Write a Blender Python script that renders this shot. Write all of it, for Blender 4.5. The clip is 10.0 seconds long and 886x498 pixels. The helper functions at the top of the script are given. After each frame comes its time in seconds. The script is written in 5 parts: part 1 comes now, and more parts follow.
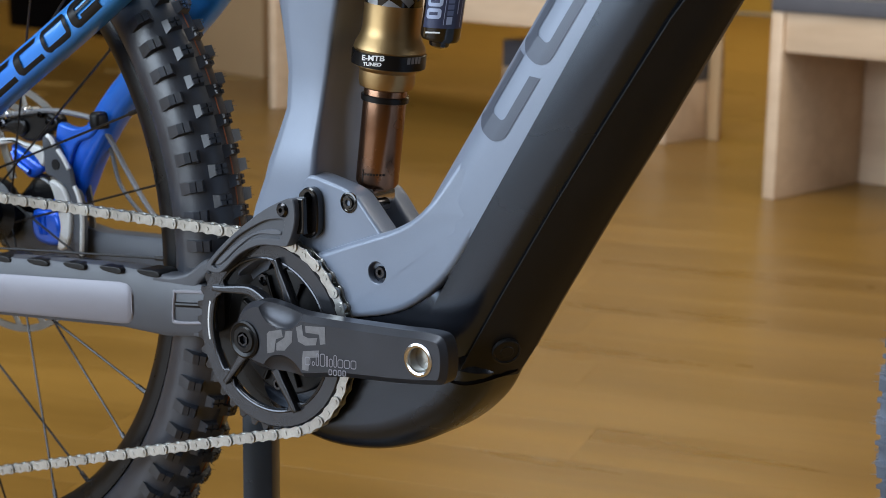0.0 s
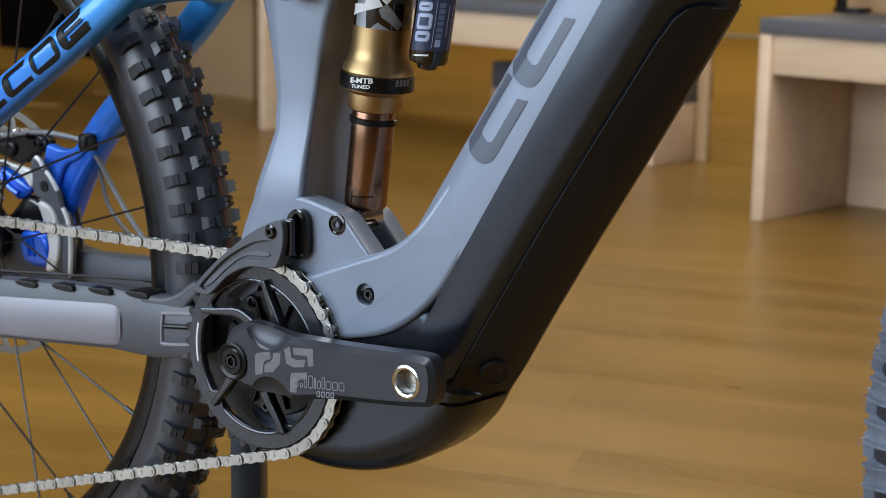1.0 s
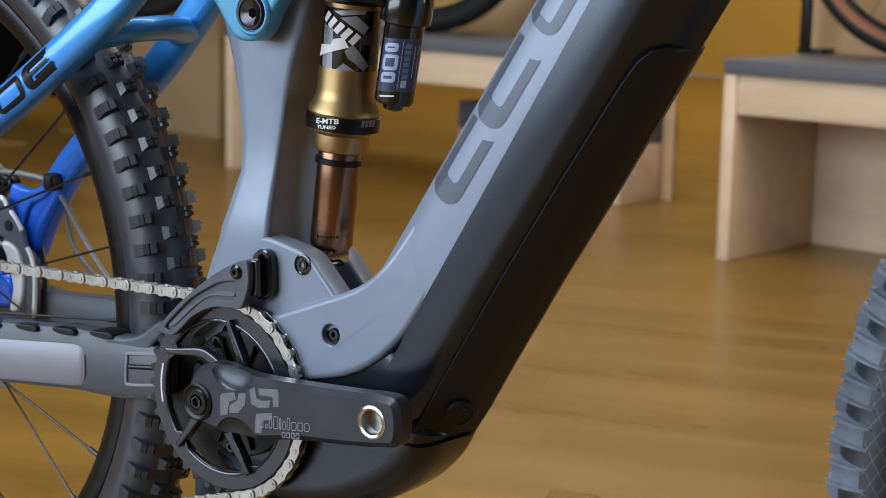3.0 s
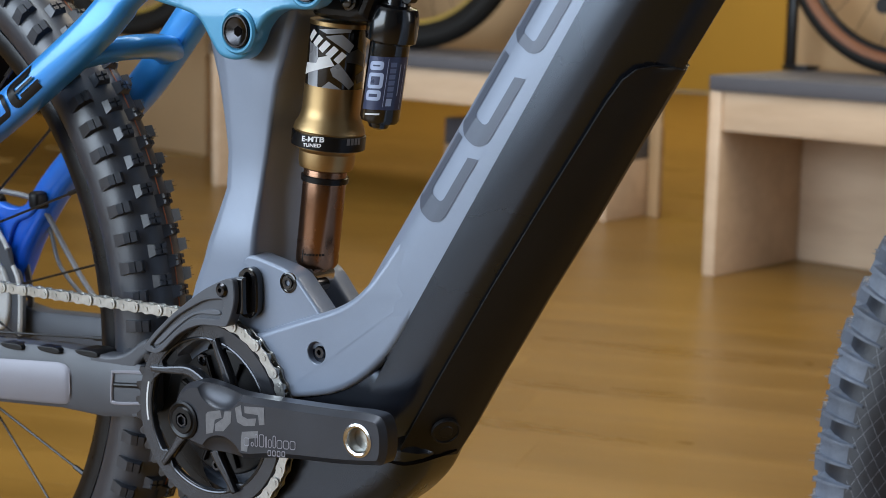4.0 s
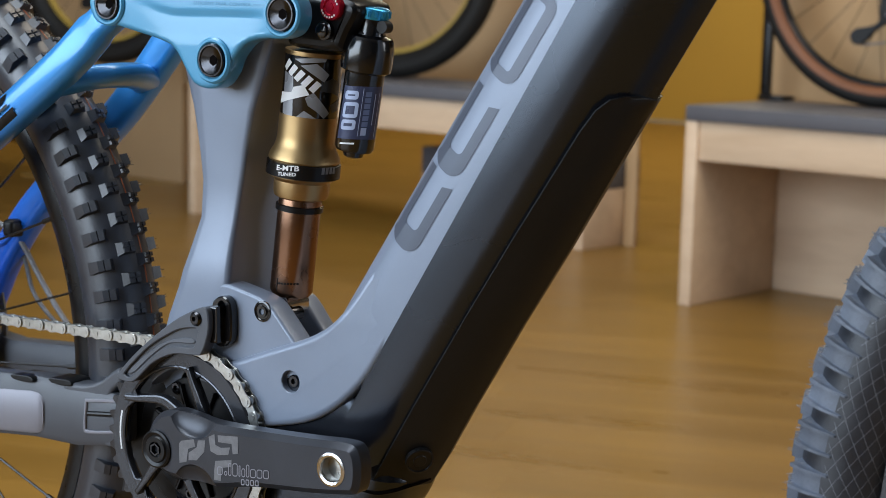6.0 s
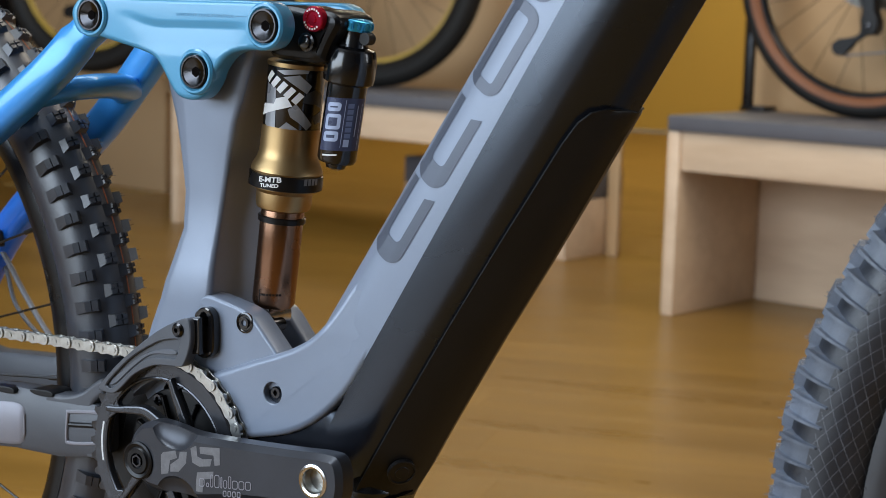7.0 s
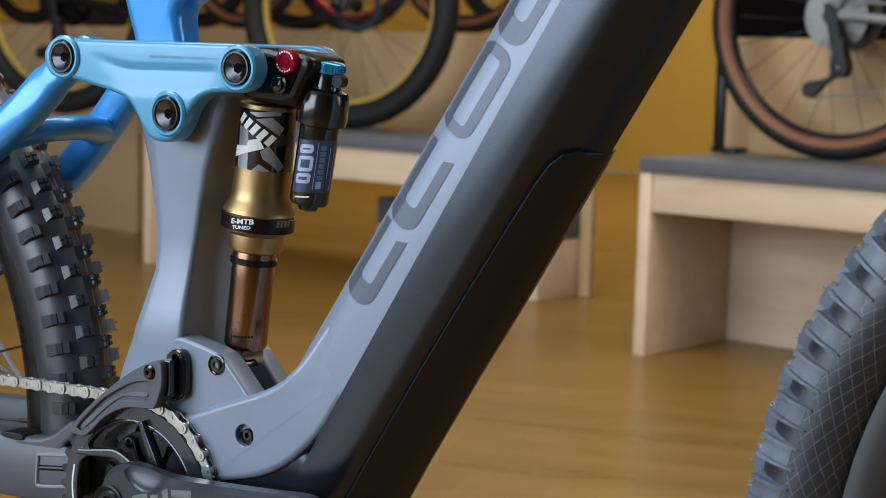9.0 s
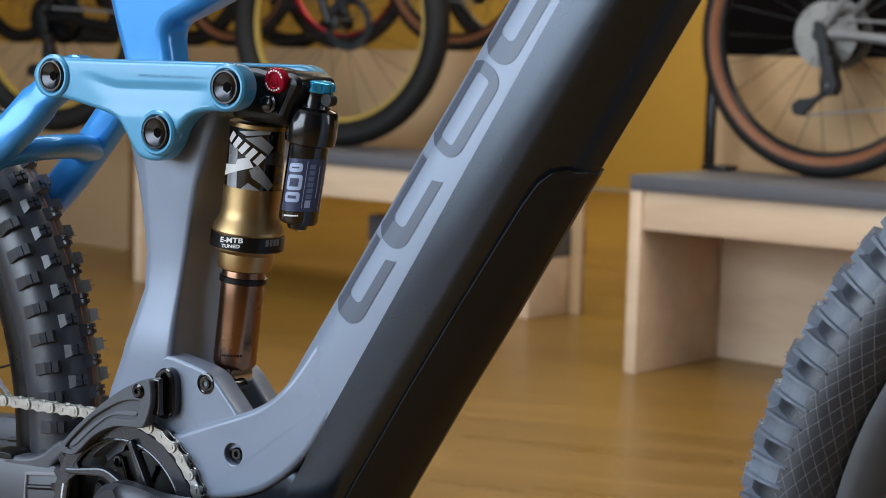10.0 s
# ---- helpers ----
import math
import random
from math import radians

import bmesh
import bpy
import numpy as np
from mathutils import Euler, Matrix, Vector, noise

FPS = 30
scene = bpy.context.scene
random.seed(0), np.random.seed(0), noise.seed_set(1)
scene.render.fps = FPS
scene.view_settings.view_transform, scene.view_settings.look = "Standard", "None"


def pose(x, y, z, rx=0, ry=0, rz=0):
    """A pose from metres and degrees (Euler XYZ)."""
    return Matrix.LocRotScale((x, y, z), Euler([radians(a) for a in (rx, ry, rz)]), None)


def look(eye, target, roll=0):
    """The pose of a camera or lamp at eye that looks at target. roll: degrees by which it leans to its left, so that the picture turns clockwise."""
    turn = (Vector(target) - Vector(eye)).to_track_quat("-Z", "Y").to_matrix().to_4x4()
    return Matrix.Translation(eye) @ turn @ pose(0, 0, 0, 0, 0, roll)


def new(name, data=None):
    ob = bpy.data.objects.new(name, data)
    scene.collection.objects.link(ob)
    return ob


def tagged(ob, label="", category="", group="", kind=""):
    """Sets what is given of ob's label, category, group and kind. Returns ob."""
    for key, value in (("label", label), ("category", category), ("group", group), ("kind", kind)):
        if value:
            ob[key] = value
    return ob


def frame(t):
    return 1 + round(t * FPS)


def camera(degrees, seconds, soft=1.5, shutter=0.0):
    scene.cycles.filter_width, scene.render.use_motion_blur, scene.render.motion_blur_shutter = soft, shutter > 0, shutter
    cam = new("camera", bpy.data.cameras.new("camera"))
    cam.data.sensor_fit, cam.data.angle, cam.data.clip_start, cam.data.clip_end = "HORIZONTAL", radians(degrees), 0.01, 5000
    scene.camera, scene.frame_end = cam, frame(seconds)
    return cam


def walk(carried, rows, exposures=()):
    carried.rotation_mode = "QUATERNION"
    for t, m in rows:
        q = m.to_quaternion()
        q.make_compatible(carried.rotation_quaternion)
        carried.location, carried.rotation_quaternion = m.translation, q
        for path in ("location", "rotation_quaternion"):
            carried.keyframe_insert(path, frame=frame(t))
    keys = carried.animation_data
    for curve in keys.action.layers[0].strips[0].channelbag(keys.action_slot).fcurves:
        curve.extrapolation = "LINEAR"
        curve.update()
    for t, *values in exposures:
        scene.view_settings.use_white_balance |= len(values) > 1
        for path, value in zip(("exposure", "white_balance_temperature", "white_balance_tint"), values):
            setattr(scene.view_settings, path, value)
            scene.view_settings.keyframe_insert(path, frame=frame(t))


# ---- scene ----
cam = camera(29.6, 10.0, soft=0.5)
PATH = [
    (0, (0.849, -0.977, 0.681), (-0.314, 0.595, 0.261), 0.8),
    (0.5, (0.85, -0.978, 0.681), (-0.309, 0.601, 0.275), 0.9),
    (1, (0.851, -0.978, 0.682), (-0.305, 0.605, 0.287), 0.9),
    (1.5, (0.851, -0.978, 0.681), (-0.298, 0.614, 0.299), 1.0),
    (2, (0.852, -0.978, 0.683), (-0.289, 0.622, 0.309), 1.0),
    (2.5, (0.852, -0.978, 0.683), (-0.283, 0.628, 0.322), 1.1),
    (4, (0.854, -0.979, 0.685), (-0.265, 0.645, 0.355), 1.1),
    (4.5, (0.855, -0.979, 0.685), (-0.26, 0.65, 0.365), 1.2),
    (5, (0.855, -0.979, 0.686), (-0.254, 0.655, 0.375), 1.3),
    (5.5, (0.856, -0.979, 0.685), (-0.25, 0.66, 0.383), 1.3),
    (7, (0.858, -0.98, 0.688), (-0.227, 0.676, 0.403), 1.5),
    (7.5, (0.857, -0.98, 0.687), (-0.219, 0.683, 0.411), 1.5),
    (8, (0.858, -0.98, 0.688), (-0.213, 0.688, 0.42), 1.5),
    (8.5, (0.859, -0.981, 0.689), (-0.208, 0.692, 0.436), 1.6),
    (9, (0.859, -0.981, 0.689), (-0.203, 0.697, 0.453), 1.6),
    (9.5, (0.86, -0.98, 0.689), (-0.199, 0.701, 0.464), 1.6),
    (10, (0.861, -0.981, 0.69), (-0.194, 0.704, 0.475), 1.6),
]
walk(cam, [(t, look(eye, target, roll)) for t, eye, target, roll in PATH])
cam.data.dof.use_dof = True
cam.data.dof.focus_distance = 1.22
cam.data.dof.aperture_fstop = 11.0

# ---- world, lights, exposure ----
world = bpy.data.worlds.new("daylight")
scene.world = world
world.use_nodes = True
wn = world.node_tree.nodes
sky = wn.new("ShaderNodeTexSky")
sky.sky_type = "NISHITA"
sky.sun_disc = False
sky.sun_elevation = radians(40)
sky.sun_rotation = radians(200)
world.node_tree.links.new(sky.outputs[0], wn["Background"].inputs[0])
wn["Background"].inputs[1].default_value = 0.10
scene.view_settings.exposure = 0.0


def area_lamp(name, eye, target, size, size_y, watts, color):
    data = bpy.data.lights.new(name, "AREA")
    data.shape, data.size, data.size_y = "RECTANGLE", size, size_y
    data.energy, data.color = watts, color
    ob = new(name, data)
    ob.matrix_world = look(eye, target)
    return ob


# daylight in the shop window behind the camera, and unseen overhead lamps added as fill
area_lamp("window_daylight", (-2.2, -3.9, 1.72), (-0.6, 0, 0.85), 4.6, 2.2, 222, (0.70, 0.84, 1.0))
# unseen side lamp added to brighten the benches from the right
area_lamp("side_window_daylight", (5.44, 1.3, 1.5), (0.0, 1.6, 0.5), 2.6, 2.2, 72, (0.90, 0.94, 1.0))
area_lamp("ceiling_panel_glow", (-1.0, -0.8, 3.10), (-0.5, -0.2, 0), 2.6, 0.8, 66, (0.80, 0.90, 1.0))
area_lamp("ceiling_panel_glow_middle", (0.3, 1.3, 3.10), (-0.5, 2.7, 0), 3.2, 0.7, 84, (1.0, 0.905, 0.765))
area_lamp("ceiling_panel_glow_back", (-2.2, 5.6, 3.10), (-2.2, 6.4, 0), 3.4, 0.7, 108, (1.0, 0.90, 0.68))


# ---- materials ----
def material(name, color, rough=0.5, metal=0.0, var=0.12, scale=40.0, fine=400.0, bump=0.05, coat=0.0, spread=0.1, island=0.0, spec=0.5):
    m = bpy.data.materials.new(name)
    m.use_nodes = True
    nt = m.node_tree
    n, l = nt.nodes, nt.links
    b = n["Principled BSDF"]
    b.inputs["Metallic"].default_value = metal
    b.inputs["Specular IOR Level"].default_value = spec
    b.inputs["Coat Weight"].default_value = coat
    b.inputs["Coat Roughness"].default_value = 0.06
    co = n.new("ShaderNodeTexCoord")
    big, small = n.new("ShaderNodeTexNoise"), n.new("ShaderNodeTexNoise")
    big.inputs["Scale"].default_value, small.inputs["Scale"].default_value = scale, fine
    big.inputs["Detail"].default_value = 5
    small.inputs["Detail"].default_value = 3
    for t in (big, small):
        l.new(co.outputs["Object"], t.inputs["Vector"])
    mixv = n.new("ShaderNodeMath")
    mixv.operation = "MULTIPLY_ADD"
    mixv.inputs[1].default_value = 0.35
    l.new(small.outputs["Fac"], mixv.inputs[0])
    l.new(big.outputs["Fac"], mixv.inputs[2])
    ramp = n.new("ShaderNodeMapRange")
    ramp.inputs[1].default_value, ramp.inputs[2].default_value = 0.35, 1.0
    ramp.inputs[3].default_value, ramp.inputs[4].default_value = 1 - var, 1 + var
    l.new(mixv.outputs[0], ramp.inputs[0])
    value = ramp.outputs[0]
    if island:
        geo = n.new("ShaderNodeObjectInfo")
        r2 = n.new("ShaderNodeMapRange")
        r2.inputs[3].default_value, r2.inputs[4].default_value = 1 - island, 1 + island
        l.new(geo.outputs["Random"], r2.inputs[0])
        mul = n.new("ShaderNodeMath")
        mul.operation = "MULTIPLY"
        l.new(value, mul.inputs[0])
        l.new(r2.outputs[0], mul.inputs[1])
        value = mul.outputs[0]
    hsv = n.new("ShaderNodeHueSaturation")
    hsv.inputs["Color"].default_value = (*color, 1)
    l.new(value, hsv.inputs["Value"])
    l.new(hsv.outputs[0], b.inputs["Base Color"])
    rr = n.new("ShaderNodeMapRange")
    rr.inputs[3].default_value, rr.inputs[4].default_value = max(0.02, rough - spread), min(1, rough + spread)
    l.new(big.outputs["Fac"], rr.inputs[0])
    l.new(rr.outputs[0], b.inputs["Roughness"])
    if bump:
        bp = n.new("ShaderNodeBump")
        bp.inputs["Strength"].default_value = bump
        bp.inputs["Distance"].default_value = 0.001
        l.new(small.outputs["Fac"], bp.inputs["Height"])
        l.new(bp.outputs[0], b.inputs["Normal"])
    return m


def wood(name, color, dark, rough, stretch, offset=0.0, coat=0.0):
    """Wood with grain drawn out along x; offset: how far each board's tone strays."""
    m = bpy.data.materials.new(name)
    m.use_nodes = True
    nt = m.node_tree
    n, l = nt.nodes, nt.links
    b = n["Principled BSDF"]
    b.inputs["Coat Weight"].default_value = coat
    b.inputs["Coat Roughness"].default_value = 0.25
    co, info, mp = n.new("ShaderNodeTexCoord"), n.new("ShaderNodeObjectInfo"), n.new("ShaderNodeMapping")
    mp.inputs["Scale"].default_value = stretch
    shift = n.new("ShaderNodeVectorMath")
    shift.operation = "SCALE"
    shift.inputs[0].default_value = (37.0, 19.0, 7.0)
    l.new(info.outputs["Random"], shift.inputs["Scale"])
    add = n.new("ShaderNodeVectorMath")
    l.new(co.outputs["Object"], mp.inputs["Vector"])
    l.new(mp.outputs[0], add.inputs[0])
    l.new(shift.outputs[0], add.inputs[1])
    g1, g2 = n.new("ShaderNodeTexNoise"), n.new("ShaderNodeTexNoise")
    g1.inputs["Scale"].default_value, g2.inputs["Scale"].default_value = 1.0, 6.0
    g1.inputs["Detail"].default_value, g2.inputs["Detail"].default_value = 6, 4
    g1.inputs["Distortion"].default_value = 0.6
    for g in (g1, g2):
        l.new(add.outputs[0], g.inputs["Vector"])
    mx = n.new("ShaderNodeMath")
    mx.operation = "MULTIPLY_ADD"
    mx.inputs[1].default_value = 0.4
    l.new(g2.outputs["Fac"], mx.inputs[0])
    l.new(g1.outputs["Fac"], mx.inputs[2])
    ramp = n.new("ShaderNodeValToRGB")
    ramp.color_ramp.elements[0].position, ramp.color_ramp.elements[1].position = 0.45, 0.95
    ramp.color_ramp.elements[0].color, ramp.color_ramp.elements[1].color = (*dark, 1), (*color, 1)
    l.new(mx.outputs[0], ramp.inputs["Fac"])
    hsv = n.new("ShaderNodeHueSaturation")
    tone = n.new("ShaderNodeMapRange")
    tone.inputs[3].default_value, tone.inputs[4].default_value = 1 - offset, 1 + offset
    l.new(info.outputs["Random"], tone.inputs[0])
    l.new(tone.outputs[0], hsv.inputs["Value"])
    l.new(ramp.outputs["Color"], hsv.inputs["Color"])
    l.new(hsv.outputs[0], b.inputs["Base Color"])
    rr = n.new("ShaderNodeMapRange")
    rr.inputs[3].default_value, rr.inputs[4].default_value = rough - 0.08, rough + 0.10
    l.new(g1.outputs["Fac"], rr.inputs[0])
    l.new(rr.outputs[0], b.inputs["Roughness"])
    bp = n.new("ShaderNodeBump")
    bp.inputs["Strength"].default_value, bp.inputs["Distance"].default_value = 0.08, 0.001
    l.new(g2.outputs["Fac"], bp.inputs["Height"])
    l.new(bp.outputs[0], b.inputs["Normal"])
    return m


GREY = material("satin_grey_paint", (0.222, 0.260, 0.335), 0.36, 0.15, 0.05, 18, 900, 0.02)
LETTER = material("slate_lettering", (0.085, 0.098, 0.130), 0.36, 0.2, 0.05, 18, 900, 0.02)
DARK = material("satin_charcoal_paint", (0.0050, 0.0056, 0.0085), 0.27, 0.0, 0.10, 14, 900, 0.012, spec=0.85, spread=0.04)
DARK.node_tree.nodes["Principled BSDF"].inputs["Specular Tint"].default_value = (0.74, 0.84, 1.0, 1)
COVERM = material("black_cover_plastic", (0.0098, 0.0094, 0.0100), 0.44, 0.0, 0.12, 20, 1200, 0.04, spec=0.34)
PLASTIC = material("black_moulded_plastic", (0.007, 0.007, 0.008), 0.42, 0.0, 0.15, 30, 1500, 0.06, spec=0.3)
GUARD = material("grey_moulded_plastic", (0.082, 0.089, 0.105), 0.44, 0.0, 0.12, 30, 1500, 0.12)
GUARDIN = material("grey_moulded_recess", (0.115, 0.124, 0.145), 0.5, 0.0, 0.12, 30, 1500, 0.12)
TINT = material("blue_print", (0.042, 0.215, 0.38), 0.4, 0.0, 0.05, 60, 900, 0.0)
PANEL = material("silver_grey_panel", (0.255, 0.252, 0.288), 0.45, 0.2, 0.06, 20, 900, 0.03)
BLACK = material("black_anodised", (0.006, 0.006, 0.007), 0.30, 0.2, 0.15, 40, 900, 0.03, spec=0.35)
GLOSSBLACK = material("gloss_black", (0.004, 0.004, 0.005), 0.18, 0.0, 0.1, 30, 600, 0.0, coat=0.5)
GUNMETAL = material("dark_chrome", (0.060, 0.060, 0.065), 0.20, 1.0, 0.1, 60, 900, 0.0)
CRANK = material("forged_black_alloy", (0.040, 0.043, 0.053), 0.32, 0.4, 0.15, 30, 1200, 0.05)
PRINT = material("grey_print", (0.155, 0.155, 0.165), 0.5, 0.0, 0.25, 200, 900, 0.02)
WHITE = material("white_print", (0.78, 0.78, 0.78), 0.5, 0.0, 0.05, 100, 600, 0.0)
SILVER = material("polished_steel", (0.72, 0.70, 0.68), 0.22, 1.0, 0.12, 60, 900, 0.03)
CHAIN = material("nickel_chain", (0.50, 0.50, 0.48), 0.31, 1.0, 0.22, 150, 900, 0.05, island=0.12)
GOLD = material("gold_anodised", (0.41, 0.275, 0.130), 0.40, 1.0, 0.06, 30, 900, 0.02, spread=0.04)
BRONZE = material("bronze_stanchion", (0.27, 0.150, 0.095), 0.26, 1.0, 0.06, 30, 900, 0.02)
RED = material("red_anodised", (0.50, 0.010, 0.035), 0.25, 0.6, 0.06, 60, 900, 0.02)
CYAN = material("cyan_anodised", (0.04, 0.36, 0.66), 0.25, 0.7, 0.06, 60, 900, 0.02)


def faded_paint(name, low, high, z0, z1):
    """Glossy metallic paint that fades from one blue to another with height, as sprayed."""
    m = material(name, high, 0.32, 0.25, 0.05, 12, 1400, 0.02, coat=0.5)
    n, l = m.node_tree.nodes, m.node_tree.links
    geo, sep, rng, mix = n.new("ShaderNodeNewGeometry"), n.new("ShaderNodeSeparateXYZ"), n.new("ShaderNodeMapRange"), n.new("ShaderNodeMix")
    mix.data_type = "RGBA"
    rng.inputs[1].default_value, rng.inputs[2].default_value = z0, z1
    l.new(geo.outputs["Position"], sep.inputs[0])
    l.new(sep.outputs["Z"], rng.inputs[0])
    l.new(rng.outputs[0], mix.inputs["Factor"])
    mix.inputs["A"].default_value, mix.inputs["B"].default_value = (*low, 1), (*high, 1)
    mix.inputs[6].default_value, mix.inputs[7].default_value = (*low, 1), (*high, 1)
    hsv = [k for k in n if k.bl_idname == "ShaderNodeHueSaturation"][0]
    l.new(mix.outputs[2], hsv.inputs["Color"])
    return m


BLUE = faded_paint("metallic_blue_paint", (0.004, 0.120, 0.80), (0.036, 0.268, 0.65), 0.42, 0.62)
SKY = material("light_blue_paint", (0.062, 0.286, 0.480), 0.32, 0.10, 0.05, 12, 1400, 0.02, coat=0.45)
RUBBER = material("tyre_rubber", (0.028, 0.032, 0.043), 0.36, 0.0, 0.22, 60, 700, 0.05, spec=0.8, spread=0.05)
KNOB = material("tread_rubber", (0.020, 0.023, 0.031), 0.34, 0.0, 0.30, 90, 900, 0.04, island=0.3, spec=0.7)
ORANGE = material("orange_tread_line", (0.34, 0.10, 0.035), 0.6, 0.0, 0.2, 100, 900, 0.02)
SPOKE = material("black_spoke", (0.05, 0.05, 0.052), 0.30, 0.8, 0.1, 60, 900, 0.0)
CABLE = material("grey_cable", (0.16, 0.16, 0.17), 0.4, 0.0, 0.1, 60, 900, 0.02)
BIRCH = wood("birch_plywood", (0.70, 0.525, 0.365), (0.58, 0.415, 0.275), 0.5, (3.0, 22.0, 22.0), 0.04)
SLATE = material("grey_laminate_top", (0.10, 0.10, 0.115), 0.55, 0.0, 0.08, 12, 300, 0.05)
YELLOW = material("ochre_painted_wall", (0.44, 0.268, 0.042), 0.8, 0.0, 0.06, 2, 60, 0.05)
PLASTER = material("off_white_plaster", (0.35, 0.345, 0.33), 0.85, 0.0, 0.05, 2, 60, 0.05)
FLOORMAT = wood("honey_oak_plank", (0.272, 0.148, 0.031), (0.194, 0.103, 0.021), 0.30, (1.1, 9.0, 9.0), 0.06)
FLOORMAT.node_tree.nodes["Principled BSDF"].inputs["Specular IOR Level"].default_value = 0.38
CARTON = material("beige_panel", (0.43, 0.275, 0.140), 0.7, 0.0, 0.06, 4, 90, 0.03)
TAN = material("tan_sidewall", (0.175, 0.064, 0.025), 0.6, 0.0, 0.12, 40, 400, 0.05)
YRIM = material("yellow_rim", (0.40, 0.27, 0.05), 0.4, 0.0, 0.08, 40, 400, 0.02)
LIME = material("yellow_green_paint", (0.36, 0.40, 0.03), 0.3, 0.0, 0.06, 20, 400, 0.02, coat=0.4)
LABEL = material("slate_blue_label", (0.045, 0.055, 0.11), 0.3, 0.2, 0.05, 60, 900, 0.0)
PRINTBLUE = material("blue_grey_print", (0.13, 0.16, 0.27), 0.4, 0.1, 0.05, 100, 900, 0.0)
PALE = material("pale_blue_print", (0.36, 0.42, 0.58), 0.4, 0.1, 0.05, 100, 900, 0.0)
DARKPRINT = material("dark_grey_print", (0.055, 0.057, 0.062), 0.35, 0.2, 0.06, 60, 900, 0.0)
GRAPHIC = material("grey_can_print", (0.30, 0.31, 0.335), 0.3, 0.3, 0.06, 60, 900, 0.0)
FRONTRUB = material("dusty_front_rubber", (0.021, 0.025, 0.034), 0.36, 0.0, 0.30, 60, 700, 0.18, spec=0.7)
# bluish light on the front tread blocks is put into this paler base
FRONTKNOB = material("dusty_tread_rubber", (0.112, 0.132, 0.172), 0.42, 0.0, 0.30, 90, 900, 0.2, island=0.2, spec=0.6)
CAGE = material("satin_white_alloy", (0.74, 0.74, 0.73), 0.38, 0.1, 0.08, 60, 900, 0.03)
RIB = material("sidewall_rib", (0.27, 0.29, 0.33), 0.5, 0.0, 0.15, 90, 900, 0.05)
ROTOR = material("brushed_rotor", (0.20, 0.188, 0.17), 0.42, 0.8, 0.1, 90, 900, 0.05)
VOID = material("black_partition", (0.004, 0.003, 0.003), 0.9, 0.0, 0.2, 8, 90, 0.03, spec=0.04)
RINGM = material("machined_black_alloy", (0.048, 0.051, 0.060), 0.20, 0.55, 0.12, 30, 900, 0.03, spec=0.8)
# dark tone keeps bounce and reflections from the unseen side wall low
DARKWALL = material("charcoal_painted_wall", (0.075, 0.073, 0.07), 0.8, 0.0, 0.06, 2, 60, 0.05)
NAVY = material("navy_blue_paint", (0.004, 0.014, 0.075), 0.3, 0.2, 0.06, 20, 900, 0.02, coat=0.3)
TYREB = material("matt_black_tyre", (0.0085, 0.0080, 0.0075), 0.6, 0.0, 0.2, 40, 400, 0.1, spec=0.3)
# sheen of the black front rim is put into this greyer base
RIMSATIN = material("satin_black_rim", (0.055, 0.058, 0.066), 0.32, 0.2, 0.12, 30, 600, 0.03, spec=0.7)
STANDM = material("dark_teal_steel", (0.0090, 0.0145, 0.022), 0.30, 0.1, 0.1, 40, 400, 0.03)


# ---- mesh helpers ----
def finish(name, bm, mats, parent=None, label="", sharp=35):
    me = bpy.data.meshes.new(name)
    bmesh.ops.recalc_face_normals(bm, faces=bm.faces[:])
    for f in bm.faces:
        f.smooth = len(f.verts) <= 4
    bm.to_mesh(me)
    bm.free()
    me.set_sharp_from_angle(angle=radians(sharp))
    for m in (mats if isinstance(mats, (list, tuple)) else [mats]):
        me.materials.append(m)
    ob = new(name, me)
    if parent is not None:
        ob.parent = parent
    if label:
        ob["label"] = label
    return ob


def part(name, bm, mats, parent, label="", sharp=35):
    return finish(name, bm, mats, parent, label, sharp)


def empty(name, label, category, m=None, group=""):
    ob = new(name)
    ob.empty_display_size = 0.05
    if m is not None:
        ob.matrix_world = m
    return tagged(ob, label, category, group)


def share(ob, m, parent):
    """Another piece on the same mesh."""
    o = new(ob.name.split(".")[0], ob.data)
    o.parent = parent
    o.matrix_basis = m
    return o


def loft(rings, caps=True, closed=True, into=None):
    bm = into or bmesh.new()
    vs = [[bm.verts.new(p) for p in r] for r in rings]
    k = len(rings[0])
    for a, b in zip(vs, vs[1:]):
        for i in range(k if closed else k - 1):
            j = (i + 1) % k
            bm.faces.new((a[i], a[j], b[j], b[i]))
    if caps and closed:
        for ring in (vs[0][::-1], vs[-1]):
            keep = [v for i, v in enumerate(ring) if (v.co - ring[i - 1].co).length > 1e-6]
            if len(keep) > 2:
                bm.faces.new(keep)
    return bm


def basis(axis):
    a = Vector(axis).normalized()
    u = a.cross(Vector((0, 1, 0)))
    if u.length < 0.1:
        u = a.cross(Vector((1, 0, 0)))
    u.normalize()
    return a, u, a.cross(u)


def lathe(profile, origin, axis, seg=40, into=None, caps=True):
    a, u, w = basis(axis)
    o = Vector(origin)
    rings = [[o + a * h + (u * math.cos(2 * math.pi * i / seg) + w * math.sin(2 * math.pi * i / seg)) * max(r, 1e-5) for i in range(seg)] for r, h in profile]
    return loft(rings, caps, True, into)


